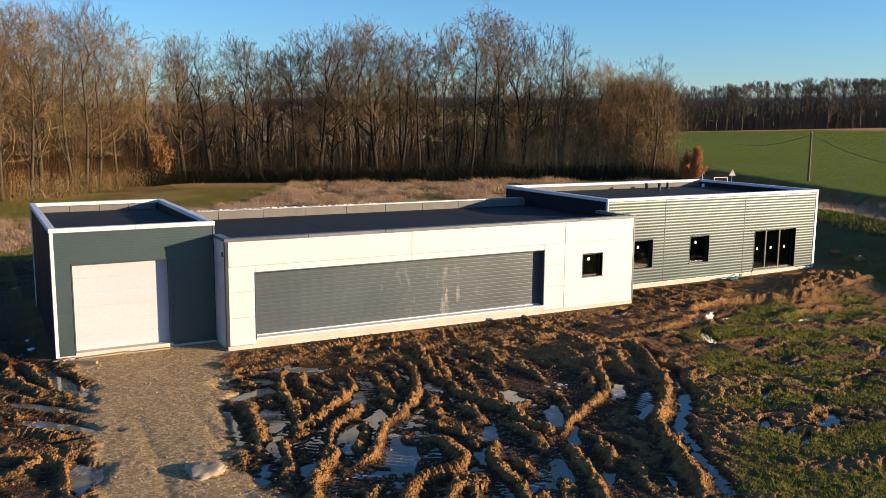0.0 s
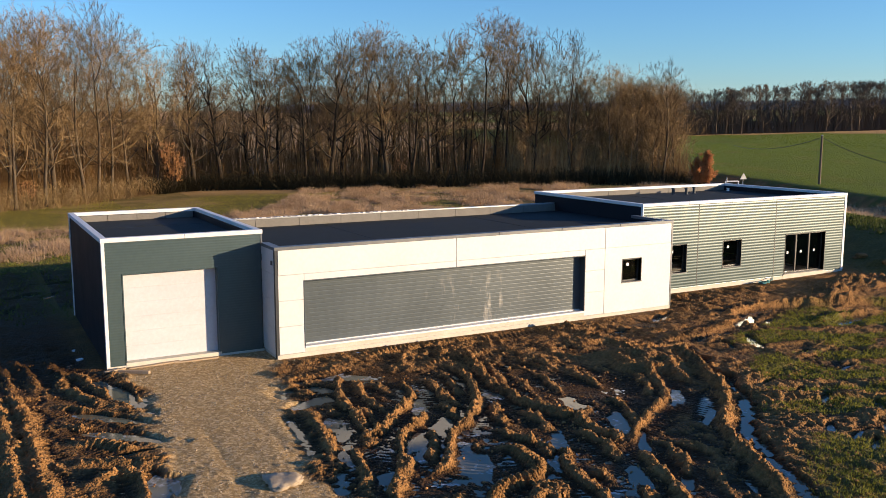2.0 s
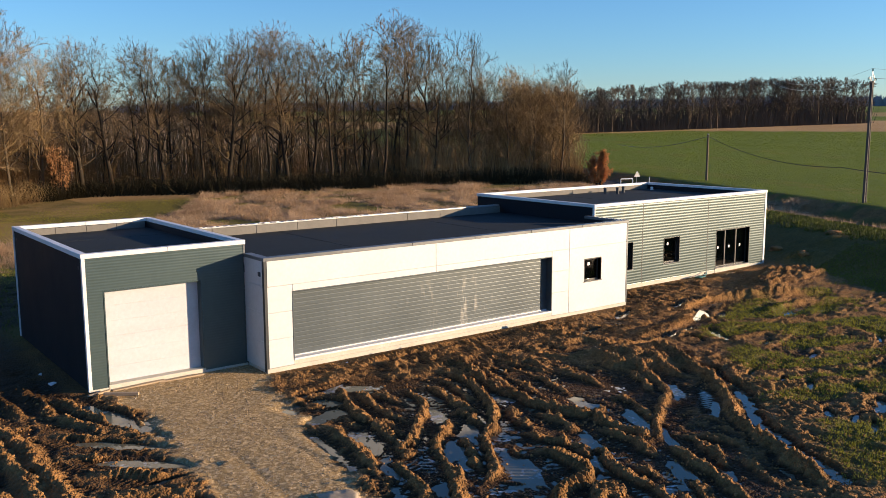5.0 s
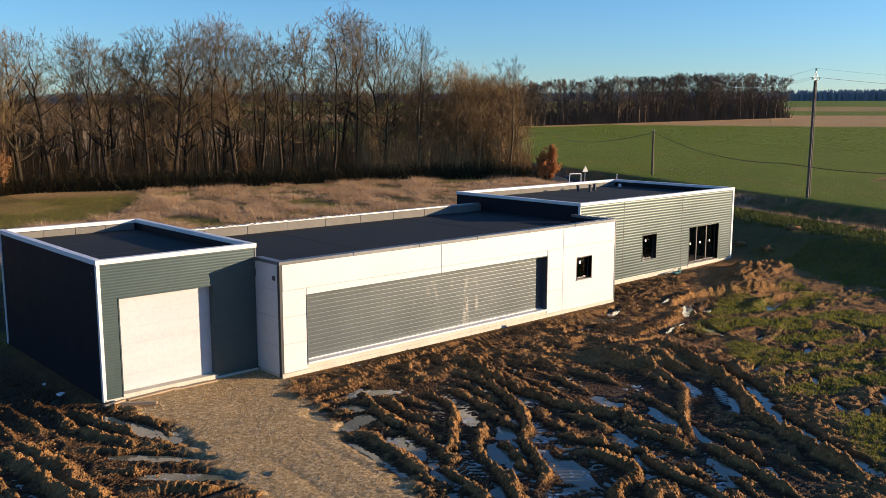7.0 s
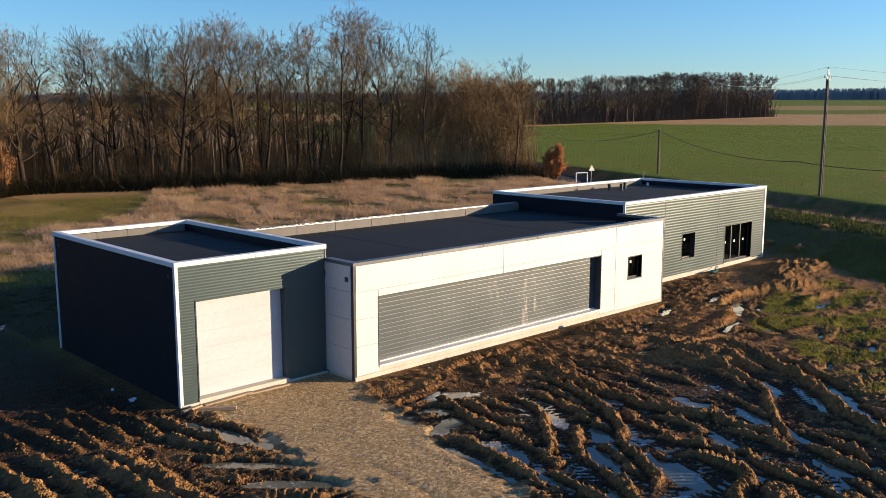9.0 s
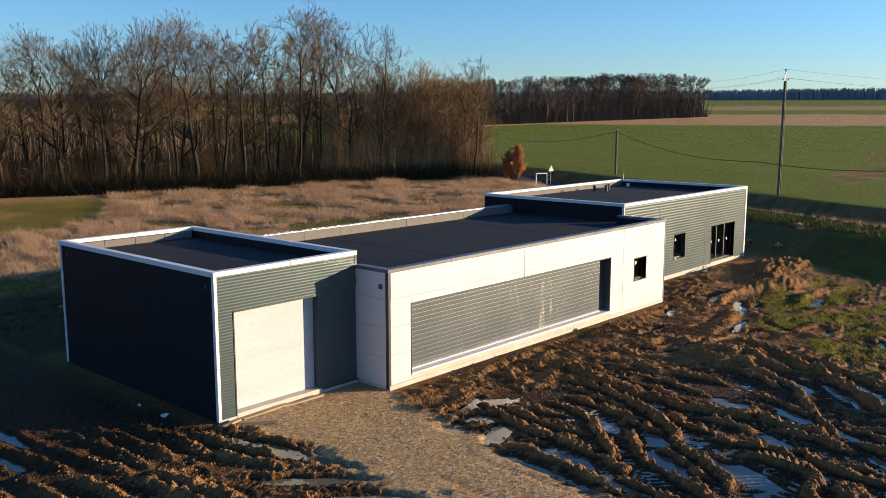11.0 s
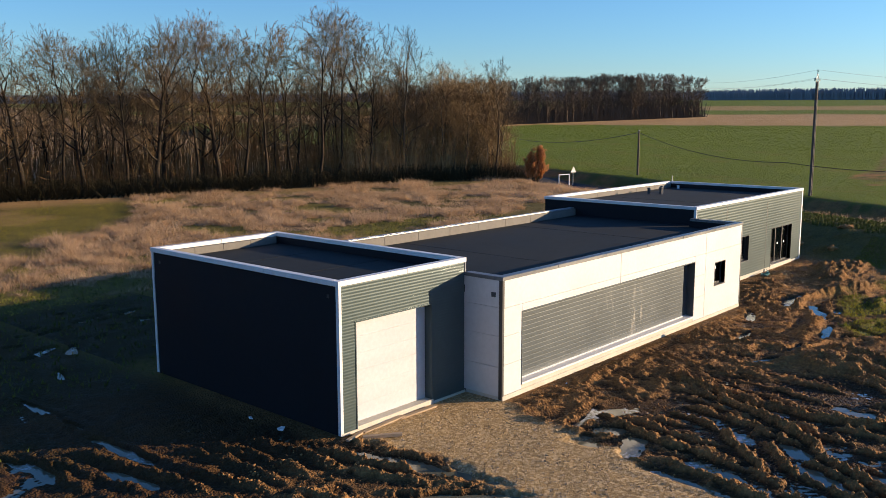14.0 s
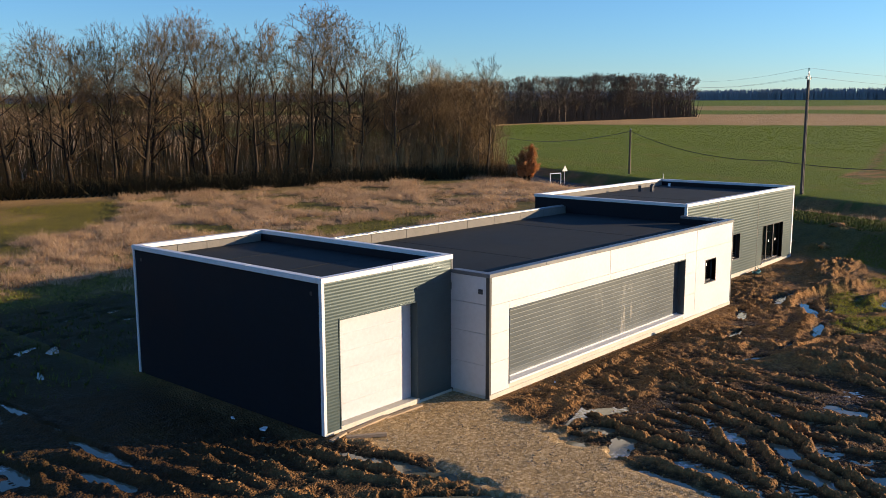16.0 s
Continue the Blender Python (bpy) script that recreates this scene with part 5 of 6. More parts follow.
# road sign and tube rail by the lane
sign = empty("road_sign", 75.6, 70.6, ground_z(75.6, 70.6))
tagged(sign, "triangular road sign seen from its grey back", "road sign")
sz = ground_z(75.6, 70.6)
bm = bmesh.new()
tube(bm, (75.6, 70.6, sz - 0.2), (75.6, 70.6, sz + 2.1), 0.04, 0.04, 8)
part("post", bm, M_GALV, sign)
bm = bmesh.new()
r = 0.48
tri_pts = [(75.6 + r * math.cos(radians(a)) * 0.95, 70.53 - r * math.cos(radians(a)) * 0.3, sz + 1.75 + r * math.sin(radians(a))) for a in (90, 210, 330)]
fr = [bm.verts.new(p) for p in tri_pts]
bk = [bm.verts.new((p[0] + 0.02, p[1] + 0.05, p[2])) for p in tri_pts]
bm.faces.new(fr)
bm.faces.new(bk[::-1])
for a in range(3):
    b = (a + 1) % 3
    bm.faces.new((fr[a], bk[a], bk[b], fr[b]))
bmesh.ops.recalc_face_normals(bm, faces=bm.faces)
part("plate", bm, M_GALV, sign)
rail = empty("tube_rail", 74.0, 71.0, ground_z(74.0, 71.0))
tagged(rail, "white painted steel tube rail by the lane", "rail")
rz = ground_z(74.0, 71.0)
for a, b in (((73.5, 71.2, rz - 0.1), (73.5, 71.2, rz + 1.3)), ((73.5, 71.2, rz + 1.3), (75.1, 70.8, rz + 1.3)), ((75.1, 70.8, rz + 1.3), (75.1, 70.8, rz - 0.1))):
    bm = bmesh.new()
    tube(bm, a, b, 0.06, 0.06, 10)
    part("tube", bm, M_COPING, rail)


# ---- trees ----
class Sticks:
    """Gathers tapered sticks into one vertex and face list."""

    def __init__(self):
        self.v, self.f = [], []

    def stick(self, p, q, r0, r1, n):
        d = q - p
        if d.length < 1e-4:
            return
        d.normalize()
        a = d.orthogonal().normalized()
        b = d.cross(a)
        k = len(self.v)
        ring = [a * math.cos(2 * math.pi * i / n) + b * math.sin(2 * math.pi * i / n) for i in range(n)]
        self.v += [p + o * r0 for o in ring]
        if r1 > 0.0035:
            self.v += [q + o * r1 for o in ring]
            self.f += [(k + i, k + (i + 1) % n, k + n + (i + 1) % n, k + n + i) for i in range(n)]
        else:
            self.v.append(q)
            self.f += [(k + i, k + (i + 1) % n, k + n) for i in range(n)]


def trunk_tube(st, pts, radii, n=7):
    """One unbroken tapered tube along the points."""
    k = len(st.v)
    for p, r in zip(pts, radii):
        st.v += [p + Vector((r * math.cos(2 * math.pi * i / n), r * math.sin(2 * math.pi * i / n), 0)) for i in range(n)]
    for row in range(len(pts) - 1):
        b = k + row * n
        st.f += [(b + i, b + (i + 1) % n, b + n + (i + 1) % n, b + n + i) for i in range(n)]


def bend(rng, d, amount):
    return (d + Vector((rng.gauss(0, 1), rng.gauss(0, 1), rng.gauss(0, 1))) * amount).normalized()


def branch_out(rng, d, angle):
    a = d.orthogonal().normalized()
    a = Matrix.Rotation(rng.uniform(0, 2 * math.pi), 3, d) @ a
    return (d * math.cos(angle) + a * math.sin(angle)).normalized()


def grow(seed, high, girth, clear, spread, limbs, levels=5, thin=0.020, dark=2, split=2.3, sprout=0.45):
    """A bare tree that forks again and again: returns sticks of trunk and limbs, and sticks of the twigs."""
    rng = random.Random(seed)
    wood, fine = Sticks(), Sticks()

    def fork(p, d, long, rad, level):
        last = level >= levels
        segs = 1 if last else 2
        into = wood if level < dark else fine
        sides = 5 if level == 0 else 3
        end = max(rad * 0.72, thin * 0.7)
        for k in range(segs):
            q = p + d * long / segs
            r0, r1 = rad + (end - rad) * k / segs, rad + (end - rad) * (k + 1) / segs
            into.stick(p, q, r0, 0.0 if last else r1, sides)
            if not last and rng.random() < sprout:
                side = branch_out(rng, d, radians(rng.uniform(35, 65)))
                fork(p.lerp(q, rng.random()), side, long * rng.uniform(0.45, 0.7), max(r0 * 0.45, thin), level + 2 if level + 2 <= levels else levels)
            p = q
            d = bend(rng, (d + Vector((0, 0, 0.10))).normalized(), 0.13)
        if last:
            for _ in range(2):
                at = p - d * long * rng.uniform(0.1, 0.8)
                fine.stick(at, at + branch_out(rng, d, radians(rng.uniform(25, 60))) * long * rng.uniform(0.3, 0.6), thin * 0.8, 0.0, 3)
            return
        for k in range(2 if rng.random() > split - 2 else 3):
            kid = branch_out(rng, d, radians(rng.uniform(12, 42)))
            fork(p, kid, long * (rng.uniform(0.66, 0.92) if level < 3 else rng.uniform(0.56, 0.86)), max(end * 0.74, thin), level + 1)

    p, d = Vector((0, 0, -0.3)), bend(rng, Vector((0, 0, 1)), 0.03)
    n = 7
    body = 0.62
    reach = spread * high
    side_turn = rng.uniform(0, 6.28)
    for k in range(n):
        s0, s1 = k / n * body, (k + 1) / n * body
        q = p + d * high * body / n
        r0, r1 = girth * (1 - s0) ** 1.1, girth * (1 - s1) ** 1.1
        if k == 0:
            spine, girths = [p], [r0 * 1.3]
        spine.append(q)
        girths.append(r1)
        if s1 > clear:
            for _ in range(max(1, round(limbs / (n * (1 - clear / body))))):
                side_turn += 2.4 + rng.uniform(-0.5, 0.5)
                tilt = radians(rng.uniform(38, 66))
                o = Vector((math.cos(side_turn) * math.sin(tilt), math.sin(side_turn) * math.sin(tilt), math.cos(tilt)))
                at = p.lerp(q, rng.random())
                fork(at, o, reach * rng.uniform(0.75, 1.1) * (1.15 - 0.5 * s1), min(r1 * 0.6, 0.16), 1)
        p = q
        d = bend(rng, (d + Vector((0, 0, 0.25))).normalized(), 0.07)
    trunk_tube(wood, spine, girths)
    for k in range(3):
        fork(p, branch_out(rng, d, radians(rng.uniform(8, 30))), reach * 0.85, girth * 0.3, 0)
    return wood, fine


def tree(name, seed, label, bark, twig, group, **kw):
    wood, fine = grow(seed, **kw)
    top = empty(name)
    tagged(top, label, "tree", group)
    raw("trunk", wood.v, wood.f, bark, top, True)
    raw("crown", fine.v, fine.f, twig, top)
    return top


def place(ob, x, y, turn, size):
    return pose(x, y, ground_z(x, y) - 0.1, 0, 0, turn) @ Matrix.Diagonal((size, size, size * 1.0, 1))


TALL = [tree("bare_tree", 11 + k, lab, bark, tw, "trees of the near wood", high=18, girth=g, clear=c, spread=sp, limbs=n + 2, levels=6, thin=0.0135, split=2.11, sprout=0.39, dark=3 if tw is M_TWIG else 2)
        for k, (lab, bark, tw, g, c, sp, n) in enumerate((
            ("tall bare oak with wide dark limbs", M_BARK, M_TWIG, 0.34, 0.24, 0.155, 7),
            ("tall slender bare tree with upright twigs", M_BARK, M_TWIG, 0.22, 0.34, 0.125, 6),
            ("bare tree with dark bark and a broad crown", M_BARK, M_TWIG, 0.27, 0.30, 0.145, 6),
            ("bare brown tree with low side limbs", M_BARKPALE, M_TWIG, 0.21, 0.20, 0.13, 7),
            ("slim bare tree with a narrow crown", M_BARK, M_TWIG, 0.17, 0.40, 0.115, 5),
            ("bare oak with sunlight painted gold into its twigs", M_BARKPALE, M_TWIGLIT, 0.27, 0.20, 0.145, 7),
            ("slender bare tree with sunlight painted into its twigs", M_BARKPALE, M_TWIGLIT, 0.18, 0.26, 0.13, 6)))]
BACK = [tree("bare_tree", 90 + k, "bare brown tree deep in the wood", M_BARK, M_TWIG, "trees of the near wood", high=18, girth=0.2, clear=0.28, spread=0.15, limbs=6, levels=4, thin=0.029, split=2.6) for k in range(3)]


def crown_top(ob):
    tops = sorted(v.co.z for part_ in ob.children for v in part_.data.vertices)
    return tops[int(len(tops) * 0.985)]


TOP, BACK_TOP = [crown_top(ob) for ob in TALL], [crown_top(ob) for ob in BACK]
SAPLING = [tree("bare_sapling", 40 + k, "thin bare young tree of the wood", b, tw, "saplings of the near wood", high=h, girth=0.07, clear=0.2, spread=0.12, limbs=5, levels=3, thin=0.024, dark=0) for k, (b, tw, h) in enumerate(((M_BARKPALE, M_TWIG, 9.5), (M_BARK, M_TWIG, 11.0), (M_BARKPALE, M_TWIGLIT, 7.0)))]

rng = random.Random(5)
FRONT = curve([(-34, 78), (-16, 84), (3.7, 92), (11, 97), (19, 104), (25, 104), (33, 99), (44, 93.5), (56, 89), (66, 83.5), (71, 79), (75, 79.5), (80, 85), (86, 94), (92, 106)], 0.5)
FRONT_S = np.concatenate([[0], np.cumsum(np.linalg.norm(np.diff(FRONT, axis=0), axis=1))])


def wood_spot(s, back):
    i = int(np.clip(np.searchsorted(FRONT_S, s), 1, len(FRONT) - 1))
    p, d = FRONT[i], FRONT[i] - FRONT[i - 1]
    nrm = np.array((-d[1], d[0])) / np.hypot(*d)
    return p[0] + nrm[0] * back, p[1] + nrm[1] * back


used = set()


def stand(pool, k, x, y, size):
    turn = rng.uniform(0, 360)
    m = place(pool[k], x, y, turn, size)
    if (id(pool), k) in used:
        copy_thing(pool[k], m)
    else:
        used.add((id(pool), k))
        pool[k].matrix_basis = m


length = float(FRONT_S[-1])
# height of the wood's crown line along its edge
WOOD_TOP = ([0, 40, 49, 56, 60, 66, 75, 87, 106, 110, 113, 118, 122, 128, 154], [17.2, 18.0, 19.0, 17.0, 14.6, 17.0, 17.8, 18.8, 18.7, 16.0, 12.4, 13.9, 13.6, 12.2, 11.5])
count = 0
for row, (back0, step) in enumerate(((1.5, 3.3), (6.0, 4.0), (11.5, 5.6), (19.0, 8.0))):
    s = rng.uniform(0, 3)
    while s < length:
        x, y = wood_spot(s, back0 + rng.uniform(-1.8, 2.2))
        goal = float(np.interp(s, *WOOD_TOP)) * rng.uniform(0.96, 1.08) * (1.0, 0.98, 0.96, 0.94)[row]
        if row < 2:
            # sunlit-coloured kinds towards both ends of the wood, darker kinds between
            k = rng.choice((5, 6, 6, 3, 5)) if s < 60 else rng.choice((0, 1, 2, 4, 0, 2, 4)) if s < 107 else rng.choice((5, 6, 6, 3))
            stand(TALL, k, x, y, goal / TOP[k])
        else:
            stand(BACK, count % 3, x, y, goal / BACK_TOP[count % 3])
            count += 1
        s += step * (0.8 if s < 60 else 1.0) * rng.uniform(0.65, 1.35)
for k in range(130):
    s, b = rng.uniform(20, length), rng.uniform(-0.5, 14)
    x, y = wood_spot(s, b)
    stand(SAPLING, rng.choice((0, 1, 2)), x, y, rng.uniform(0.7, 1.3))
for k in range(34):
    x, y = wood_spot(rng.uniform(102, 130), rng.uniform(-0.5, 8))
    stand(SAPLING, 2, x, y, rng.uniform(0.8, 1.5))


# ---- undergrowth of the wood: thin stems and brambles ----
def shoot(st, r, p, hh, rad, lean, sprigs):
    """A bent stem that thins upwards, with side sprigs."""
    mid = p + Vector((r.gauss(0, lean) * hh * 0.5, r.gauss(0, lean) * hh * 0.5, hh * r.uniform(0.45, 0.6)))
    tip = mid + Vector((r.gauss(0, lean) * hh * 0.6, r.gauss(0, lean) * hh * 0.6, hh * r.uniform(0.35, 0.5)))
    st.stick(p, mid, rad, rad * 0.6, 3)
    st.stick(mid, tip, rad * 0.6, 0.0, 3)
    for _ in range(sprigs):
        s = r.uniform(0.25, 0.95)
        a = p.lerp(mid, s * 2) if s < 0.5 else mid.lerp(tip, s * 2 - 1)
        st.stick(a, a + Vector((r.gauss(0, 0.6), r.gauss(0, 0.6), r.uniform(0.1, 0.9))) * hh * r.uniform(0.10, 0.28), rad * 0.4, 0.0, 3)


def thicket(name, n, s0, s1, b0, b1, h0, h1, mat, seed, label, rad=0.02, lean=0.35, sprigs=4):
    r = random.Random(seed)
    st = Sticks()
    for _ in range(n):
        x, y = wood_spot(r.uniform(s0, s1), r.uniform(b0, b1))
        shoot(st, r, Vector((x, y, ground_z(x, y) - 0.05)), r.uniform(h0, h1), rad * r.uniform(0.6, 1.5), lean, sprigs)
    ob = raw(name, st.v, st.f, mat)
    return tagged(ob, label, "undergrowth", kind="stuff")


thicket("undergrowth", 6500, 0, length, -1.0, 26, 1.2, 5.2, M_SHRUB, 3, "bare brown scrub and thin stems under the trees", 0.024, 0.22, 6)
thicket("bramble_bank", 12000, 56, length - 32, -2.6, 3.4, 0.4, 2.3, M_BRAMBLE, 4, "dark bramble bank along the foot of the wood", 0.028, 0.45, 4)
deep = Sticks()
dr = random.Random(14)
for _ in range(11000):
    x = dr.uniform(-62, 92)
    if x > 34 and dr.random() < 0.55:
        continue
    y = float(np.interp(x, [-62, -34, -16, 4, 11, 19, 25, 44, 56, 67, 74, 80, 92], [68, 78, 84, 92, 97, 104, 104, 93.5, 89, 83, 79, 86, 106])) + 4 + 62 * dr.random() ** 1.3
    p = Vector((x, y, ground_z(x, y) - 0.1))
    hh = dr.uniform(2.5, 12.5)
    shoot(deep, dr, p, hh, dr.uniform(0.025, 0.06), 0.12, 5)
tagged(raw("wood_depth", deep.v, deep.f, M_SHRUB), "mass of thin bare stems deep in the wood", "undergrowth", kind="stuff")
thicket("tall_scrub", 1900, 101, 131, -0.5, 8, 1.5, 7.0, M_SCRUBLIT, 16, "tall brown scrub at the end of the wood, coloured as sunlit", 0.03, 0.16)
thicket("scrub", 5500, 0, 58, -2.0, 4.5, 0.5, 2.6, M_SCRUBLIT, 6, "brown scrub at the edge of the wood, coloured as sunlit", 0.022, 0.4)


# ---- leafy shrubs that keep their rust-brown leaves ----
def leafy(name, x, y, high, wide, n, seed, label, leaf=0.16, mat=M_RUST):
    r = random.Random(seed)
    top = empty(name, x, y, ground_z(x, y))
    tagged(top, label, "shrub")
    st, lv, lf = Sticks(), [], []
    z0 = ground_z(x, y)
    ends_ = []
    for k in range(30):
        a, lift_, out = r.uniform(0, 6.28), r.uniform(-0.75, 1.0), r.uniform(0.45, 0.85)
        ring = math.sqrt(1 - lift_ * lift_) * out * wide * 0.5
        p = Vector((x + 0.2 * math.cos(a), y + 0.2 * math.sin(a), z0 - 0.1))
        q = Vector((x + ring * math.cos(a), y + ring * math.sin(a), z0 + high * (0.5 + 0.42 * lift_ * out)))
        st.stick(p, q, 0.05, 0.01, 5)
        for _ in range(12):
            o = p.lerp(q, r.uniform(0.35, 1.0))
            e = o + Vector((r.gauss(0, 1), r.gauss(0, 1), r.gauss(0.15, 0.8))).normalized() * r.uniform(0.2, 0.7) * wide * 0.3
            st.stick(o, e, 0.014, 0.0, 3)
            ends_.append((o, e))
    for _ in range(n):
        o, e = r.choice(ends_)
        c = o.lerp(e, r.uniform(0.2, 1.1)) + Vector((r.gauss(0, 0.1), r.gauss(0, 0.1), r.gauss(0, 0.1)))
        u = Vector((r.gauss(0, 1), r.gauss(0, 1), r.gauss(0, 1))).normalized()
        w = u.orthogonal().normalized()
        s = leaf * r.uniform(0.6, 1.3)
        k = len(lv)
        lv += [c - u * s, c + w * s * 0.5 + u.cross(w) * s * 0.12, c + u * s, c - w * s * 0.5 + u.cross(w) * s * 0.12]
        lf += [(k, k + 1, k + 2), (k, k + 2, k + 3)]
    raw("stem", st.v, st.f, M_BARK, top)
    raw("foliage", lv, lf, mat, top)
    return top


leafy("rust_shrub", 73.0, 74.2, 5.6, 3.3, 14000, 3, "rust-orange leafy shrub at the end of the wood", 0.10)
leafy("young_beech", 19.5, 102.5, 8.0, 3.6, 2600, 5, "young beech keeping its brown dead leaves", 0.11, M_BEECH)
leafy("young_beech", 4.0, 93.5, 3.6, 2.2, 900, 6, "small young beech with sparse brown leaves", 0.10, M_BEECH)
leafy("young_beech", 46.0, 98.0, 4.5, 2.0, 700, 8, "small young beech with sparse brown leaves", 0.10, M_BEECH)


# ---- far wood and distant ridge ----
FAR = [tree("far_tree", 70 + k, "bare dark tree of the far wood", M_TWIGDARK, M_TWIGDARK, "trees of the far wood", high=h, girth=0.28, clear=c, spread=sp, limbs=10, levels=3, thin=0.055, split=2.8) for k, (h, c, sp) in enumerate(((20, 0.18, 0.15), (20, 0.16, 0.14), (20, 0.22, 0.13)))]
FAR_TOP = [crown_top(ob) for ob in FAR]
for k in range(170):
    s = k / 169
    x, y = 176 + 166 * s, 196 - 19 * s
    back = abs(rng.gauss(0, 1)) * 12
    x, y = x + rng.uniform(-2, 2) + 0.35 * back, y + back
    stand(FAR, k % 3, x, y, float(np.interp(s, [0, 0.3, 0.6, 1], [15.0, 18, 21.0, 21.0])) * rng.uniform(0.90, 1.04) / FAR_TOP[k % 3])


def hedge(name, pts, high, deep, seed, mat, label):
    """A long belt of distant trees: a dense stand of stems and tops with an uneven skyline."""
    line = curve(pts, 5.0)
    r = random.Random(seed)
    st = Sticks()
    for (x, y) in line:
        swell = 0.72 + 0.56 * float(fbm(np.array([x * 0.011]), np.array([y * 0.011]), 3, 9)[0])
        for _ in range(44):
            px, py = x + r.uniform(-5, 5), y + r.uniform(0, 1) ** 1.5 * deep
            p = Vector((px, py, ground_z(px, py) - 0.5))
            hh = high * swell * r.uniform(0.55, 1.0)
            st.stick(p, p + Vector((r.gauss(0, 0.8), r.gauss(0, 0.8), hh)), r.uniform(0.9, 1.8), r.uniform(0.15, 0.5), 3)
    ob = raw(name, st.v, st.f, mat)
    return tagged(ob, label, "woods", kind="stuff")


hedge("distant_woods", [(500, 1500), (800, 1150), (1000, 820), (1150, 560), (1260, 300), (1300, 0), (1250, -400)], 15, 160, 4, M_HAZEWOOD, "woods on the horizon, haze painted into their blue-grey colour")
thicket2 = Sticks()
for _ in range(5500):
    t_, b_ = rng.random(), abs(rng.gauss(0, 9))
    p_ = Vector((176 + 166 * t_ + rng.uniform(-2, 2) + 0.35 * b_, 196 - 19 * t_ + b_, 0))
    p_.z = ground_z(p_.x, p_.y) - 0.2
    thicket2.stick(p_, p_ + Vector((rng.gauss(0, 1), rng.gauss(0, 1), rng.uniform(2, 11))), 0.14, 0.0, 3)
tagged(raw("far_undergrowth", thicket2.v, thicket2.f, M_TWIGDARK), "dark scrub under the far wood", "undergrowth", kind="stuff")
for k in range(44):
    stand(BACK, k % 3, -70 + 3.3 * k + rng.uniform(-3, 3), 128 + rng.uniform(-8, 34), rng.uniform(0.80, 0.95))


# ---- loose clods and gravel ----
def crumbs(name, x, y, size, mat, seed, label, category):
    r = np.random.default_rng(seed)
    bm = bmesh.new()
    bmesh.ops.create_icosphere(bm, subdivisions=1, radius=1) if size.mean() > 0.02 else bmesh.ops.create_cone(bm, cap_ends=True, segments=4, radius1=1, radius2=0.6, depth=1.2)
    bmesh.ops.triangulate(bm, faces=bm.faces)
    bv = np.array([v.co[:] for v in bm.verts])
    bf = np.array([[v.index for v in f.verts] for f in bm.faces])
    bm.free()
    n, k = len(x), len(bv)
    z = surface_z(x, y)
    stretch = r.uniform(0.45, 1.5, (n, 1, 3)) * size[:, None, None]
    v = bv[None] * r.uniform(0.55, 1.3, (n, k, 1)) * stretch + np.stack([x, y, z + size * 0.25], -1)[:, None]
    f = bf[None] + (np.arange(n) * k)[:, None, None]
    ob = raw(name, v.reshape(-1, 3).tolist(), f.reshape(-1, 3).tolist(), mat)
    return tagged(ob, label, category, kind="stuff")


r_ = np.random.default_rng(12)
cx, cy = r_.uniform(-7, 30, 400000), r_.uniform(11, 31, 400000)
want = cover_at(AR * crest * (LR == 0), cx, cy) * 4 + cover_at(rows_, cx, cy) * 3 + 0.03 * cover_at(clod_map * (1 - slush), cx, cy)
keep = (r_.random(400000) < want * 0.6) & (cover_at(gravel, cx, cy) < 0.3) & (cover_at(foot, cx, cy) < -0.3)
cx, cy = cx[keep][:14000], cy[keep][:14000]
crumbs("clods", cx, cy, 0.010 + 0.034 * r_.random(len(cx)) ** 2.2, M_CLOD, 4, "loose clods of brown earth on the ridges", "earth")
cx, cy = r_.uniform(1.5, 9, 60000), r_.uniform(14, 31, 60000)
keep = (r_.random(60000) < cover_at(gravel, cx, cy) * 0.35)
cx, cy = cx[keep][:4500], cy[keep][:4500]
crumbs("gravel_stones", cx, cy, 0.007 + 0.022 * r_.random(len(cx)) ** 3, M_STONE, 5, "scattered pale stones of the gravel track", "gravel")


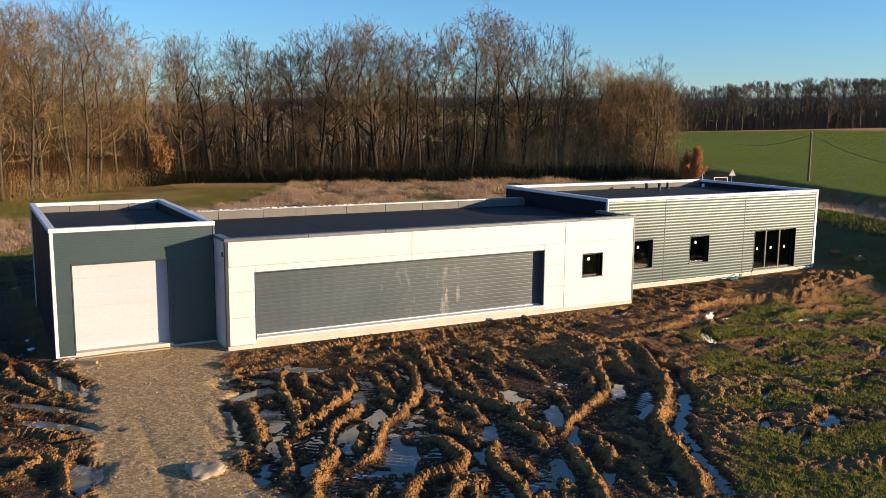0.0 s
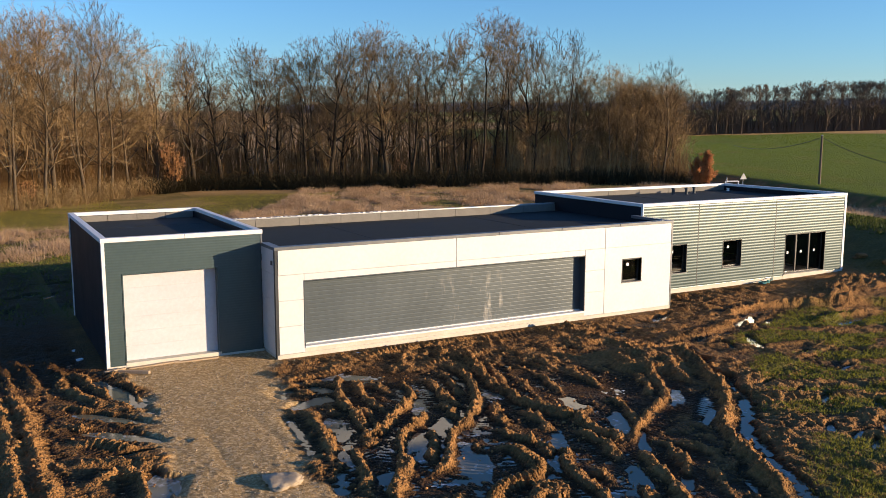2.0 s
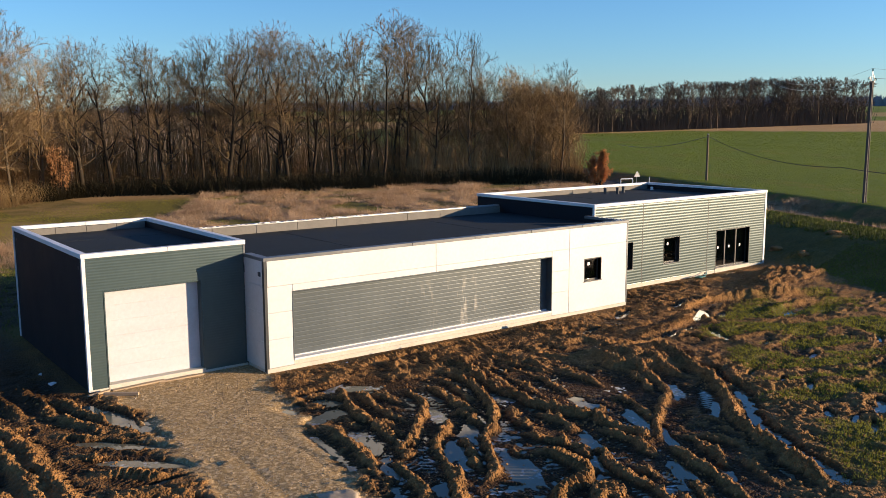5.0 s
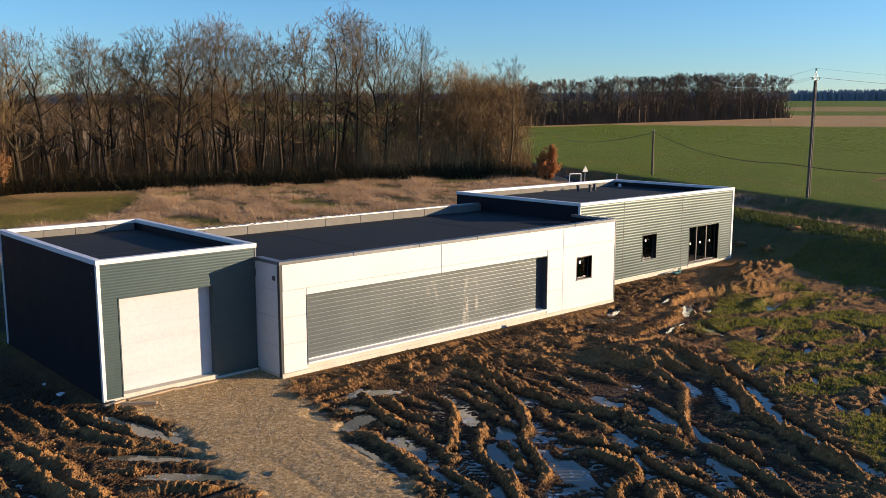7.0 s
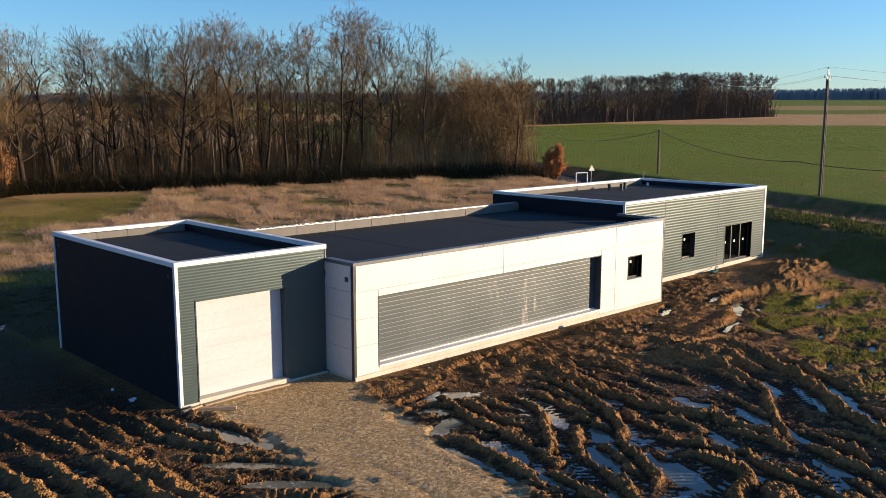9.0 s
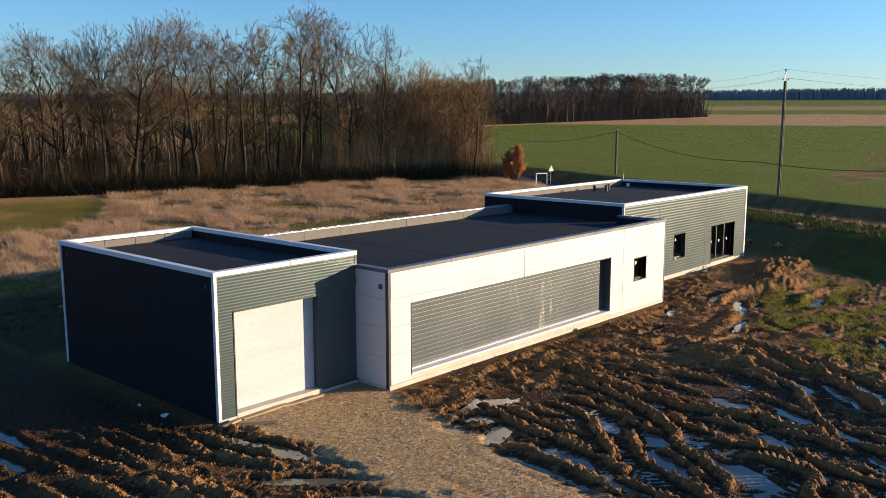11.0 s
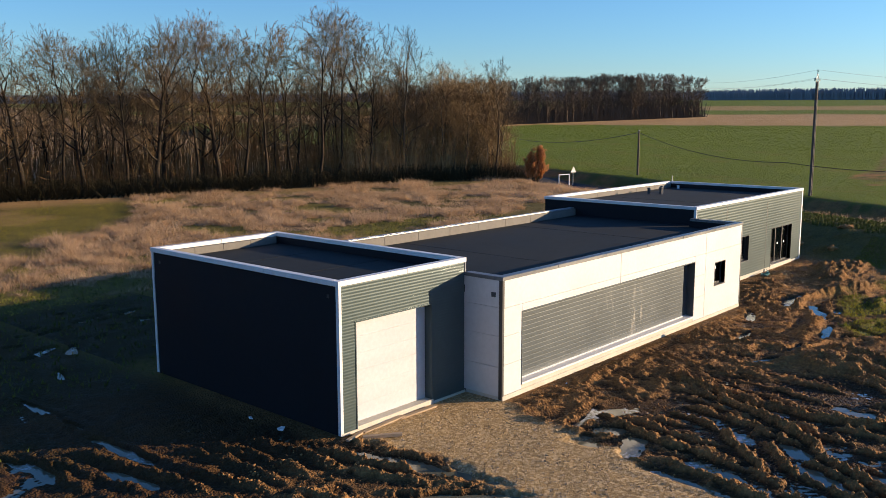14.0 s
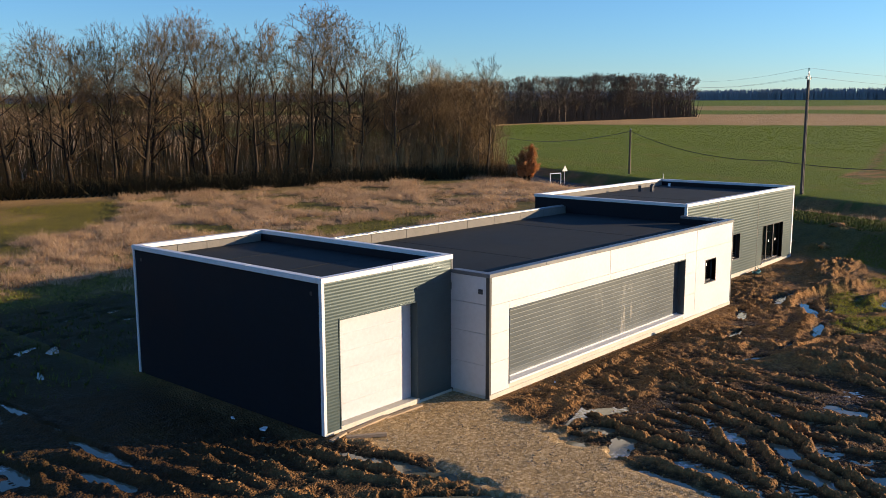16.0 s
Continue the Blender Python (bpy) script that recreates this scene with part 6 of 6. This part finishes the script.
# ---- grasses ----
def tufts(name, n, x0, x1, y0, y1, mask, lim, h0, h1, blades, mat, seed, label, wide=0.012, lean=0.5, tussock=0):
    r = np.random.default_rng(seed)
    x, y = r.uniform(x0, x1, n * 3), r.uniform(y0, y1, n * 3)
    tall = np.ones(n * 3)
    if tussock:
        pick = r.integers(0, n * 3 // tussock, n * 3)
        x, y = x[pick] + r.normal(0, 0.30, n * 3), y[pick] + r.normal(0, 0.30, n * 3)
        tall = r.uniform(0.45, 1.5, n * 3)[pick]
    keep = cover_at(mask, x, y) > lim + 0.25 * r.random(n * 3)
    x, y, tall = x[keep][:n], y[keep][:n], tall[keep][:n]
    z = surface_z(x, y) - 0.02
    m = len(x)
    v, t = [], []
    for b in range(blades):
        a = r.uniform(0, 2 * np.pi, m)
        hh = r.uniform(h0, h1, m) * tall
        le = r.uniform(0.1, lean, m) * hh
        rad = r.uniform(0, 0.6, m) * hh * 0.5
        bx, by = x + rad * np.cos(a + 1), y + rad * np.sin(a + 1)
        w = wide * r.uniform(0.7, 1.6, m)
        p0 = np.stack([bx - w * np.sin(a), by + w * np.cos(a), z], -1)
        p1 = np.stack([bx + w * np.sin(a), by - w * np.cos(a), z], -1)
        p2 = np.stack([bx + le * np.cos(a), by + le * np.sin(a), z + hh], -1)
        v.append(np.stack([p0, p1, p2], 1).reshape(-1, 3))
    v = np.concatenate(v)
    me = bpy.data.meshes.new(name)
    me.vertices.add(len(v))
    me.vertices.foreach_set("co", v.astype(np.float32).ravel())
    me.loops.add(len(v))
    me.loops.foreach_set("vertex_index", np.arange(len(v), dtype=np.int32))
    me.polygons.add(len(v) // 3)
    me.polygons.foreach_set("loop_start", np.arange(0, len(v), 3, dtype=np.int32))
    me.update(calc_edges=True)
    me.materials.append(mat)
    return tagged(new(name, me), label, "grass", kind="stuff")


tufts("meadow_grass", 38000, -14, 74, 42, 97, dry, 0.35, 0.15, 0.5, 4, M_DRY, 1, "tall pale dry grass of the meadow", 0.013, 2.2, 14)
tufts("meadow_clumps", 13000, -6, 74, 42, 97, dry * (clump > 0.50), 0.5, 0.22, 0.6, 5, M_DRY, 11, "taller pale clumps of dry meadow grass", 0.016, 1.5, 18)
tufts("green_grass", 26000, 11, 46, 10, 29, grass, 0.3, 0.05, 0.15, 4, M_GRASS, 2, "short green grass between the muddy tracks", 0.010, 0.9)
# darker blades than the front grass, deepening the shade behind the building by colour
tufts("rough_grass", 9000, -14, 45, 36, 64, grass, 0.3, 0.08, 0.24, 4, M_VERGE, 3, "rough short grass behind the building", 0.015, 0.9)
tufts("verge_grass", 20000, 36, 72, 10, 56, verge, 0.4, 0.08, 0.25, 4, M_VERGE, 4, "green verge grass along the lane", 0.02, 0.9)
fringe = smooth(-9.5, -8.5, RD) * (1 - smooth(-6.5, -5.5, RD)) * (Y < 52)
tufts("fringe_grass", 1600, 46, 66, 12, 52, fringe, 0.4, 0.25, 0.6, 4, M_DRY, 9, "dry fringe grass above the lane", 0.012, 0.7)
pasture = (1 - dry) * (1 - leaf_strip) * (Y > 52) * (RD < -6) * (X < 40)
tufts("pasture_grass", 50000, -45, 40, 53, 104, pasture, 0.3, 0.04, 0.12, 4, M_PASTURE, 10, "short yellow-green pasture grass", 0.014, 1.8)
young = crop * (1 - bare)
tufts("young_crop", 50000, 68, 200, -40, 150, young * (RD < 75), 0.4, 0.05, 0.12, 2, M_CROP, 6, "rows of bright green young cereal", 0.035, 0.5)
tufts("far_crop", 26000, 130, 330, -90, 230, young * (RD > 70), 0.4, 0.06, 0.14, 2, M_CROP, 7, "bright green young cereal further off", 0.18, 0.5)
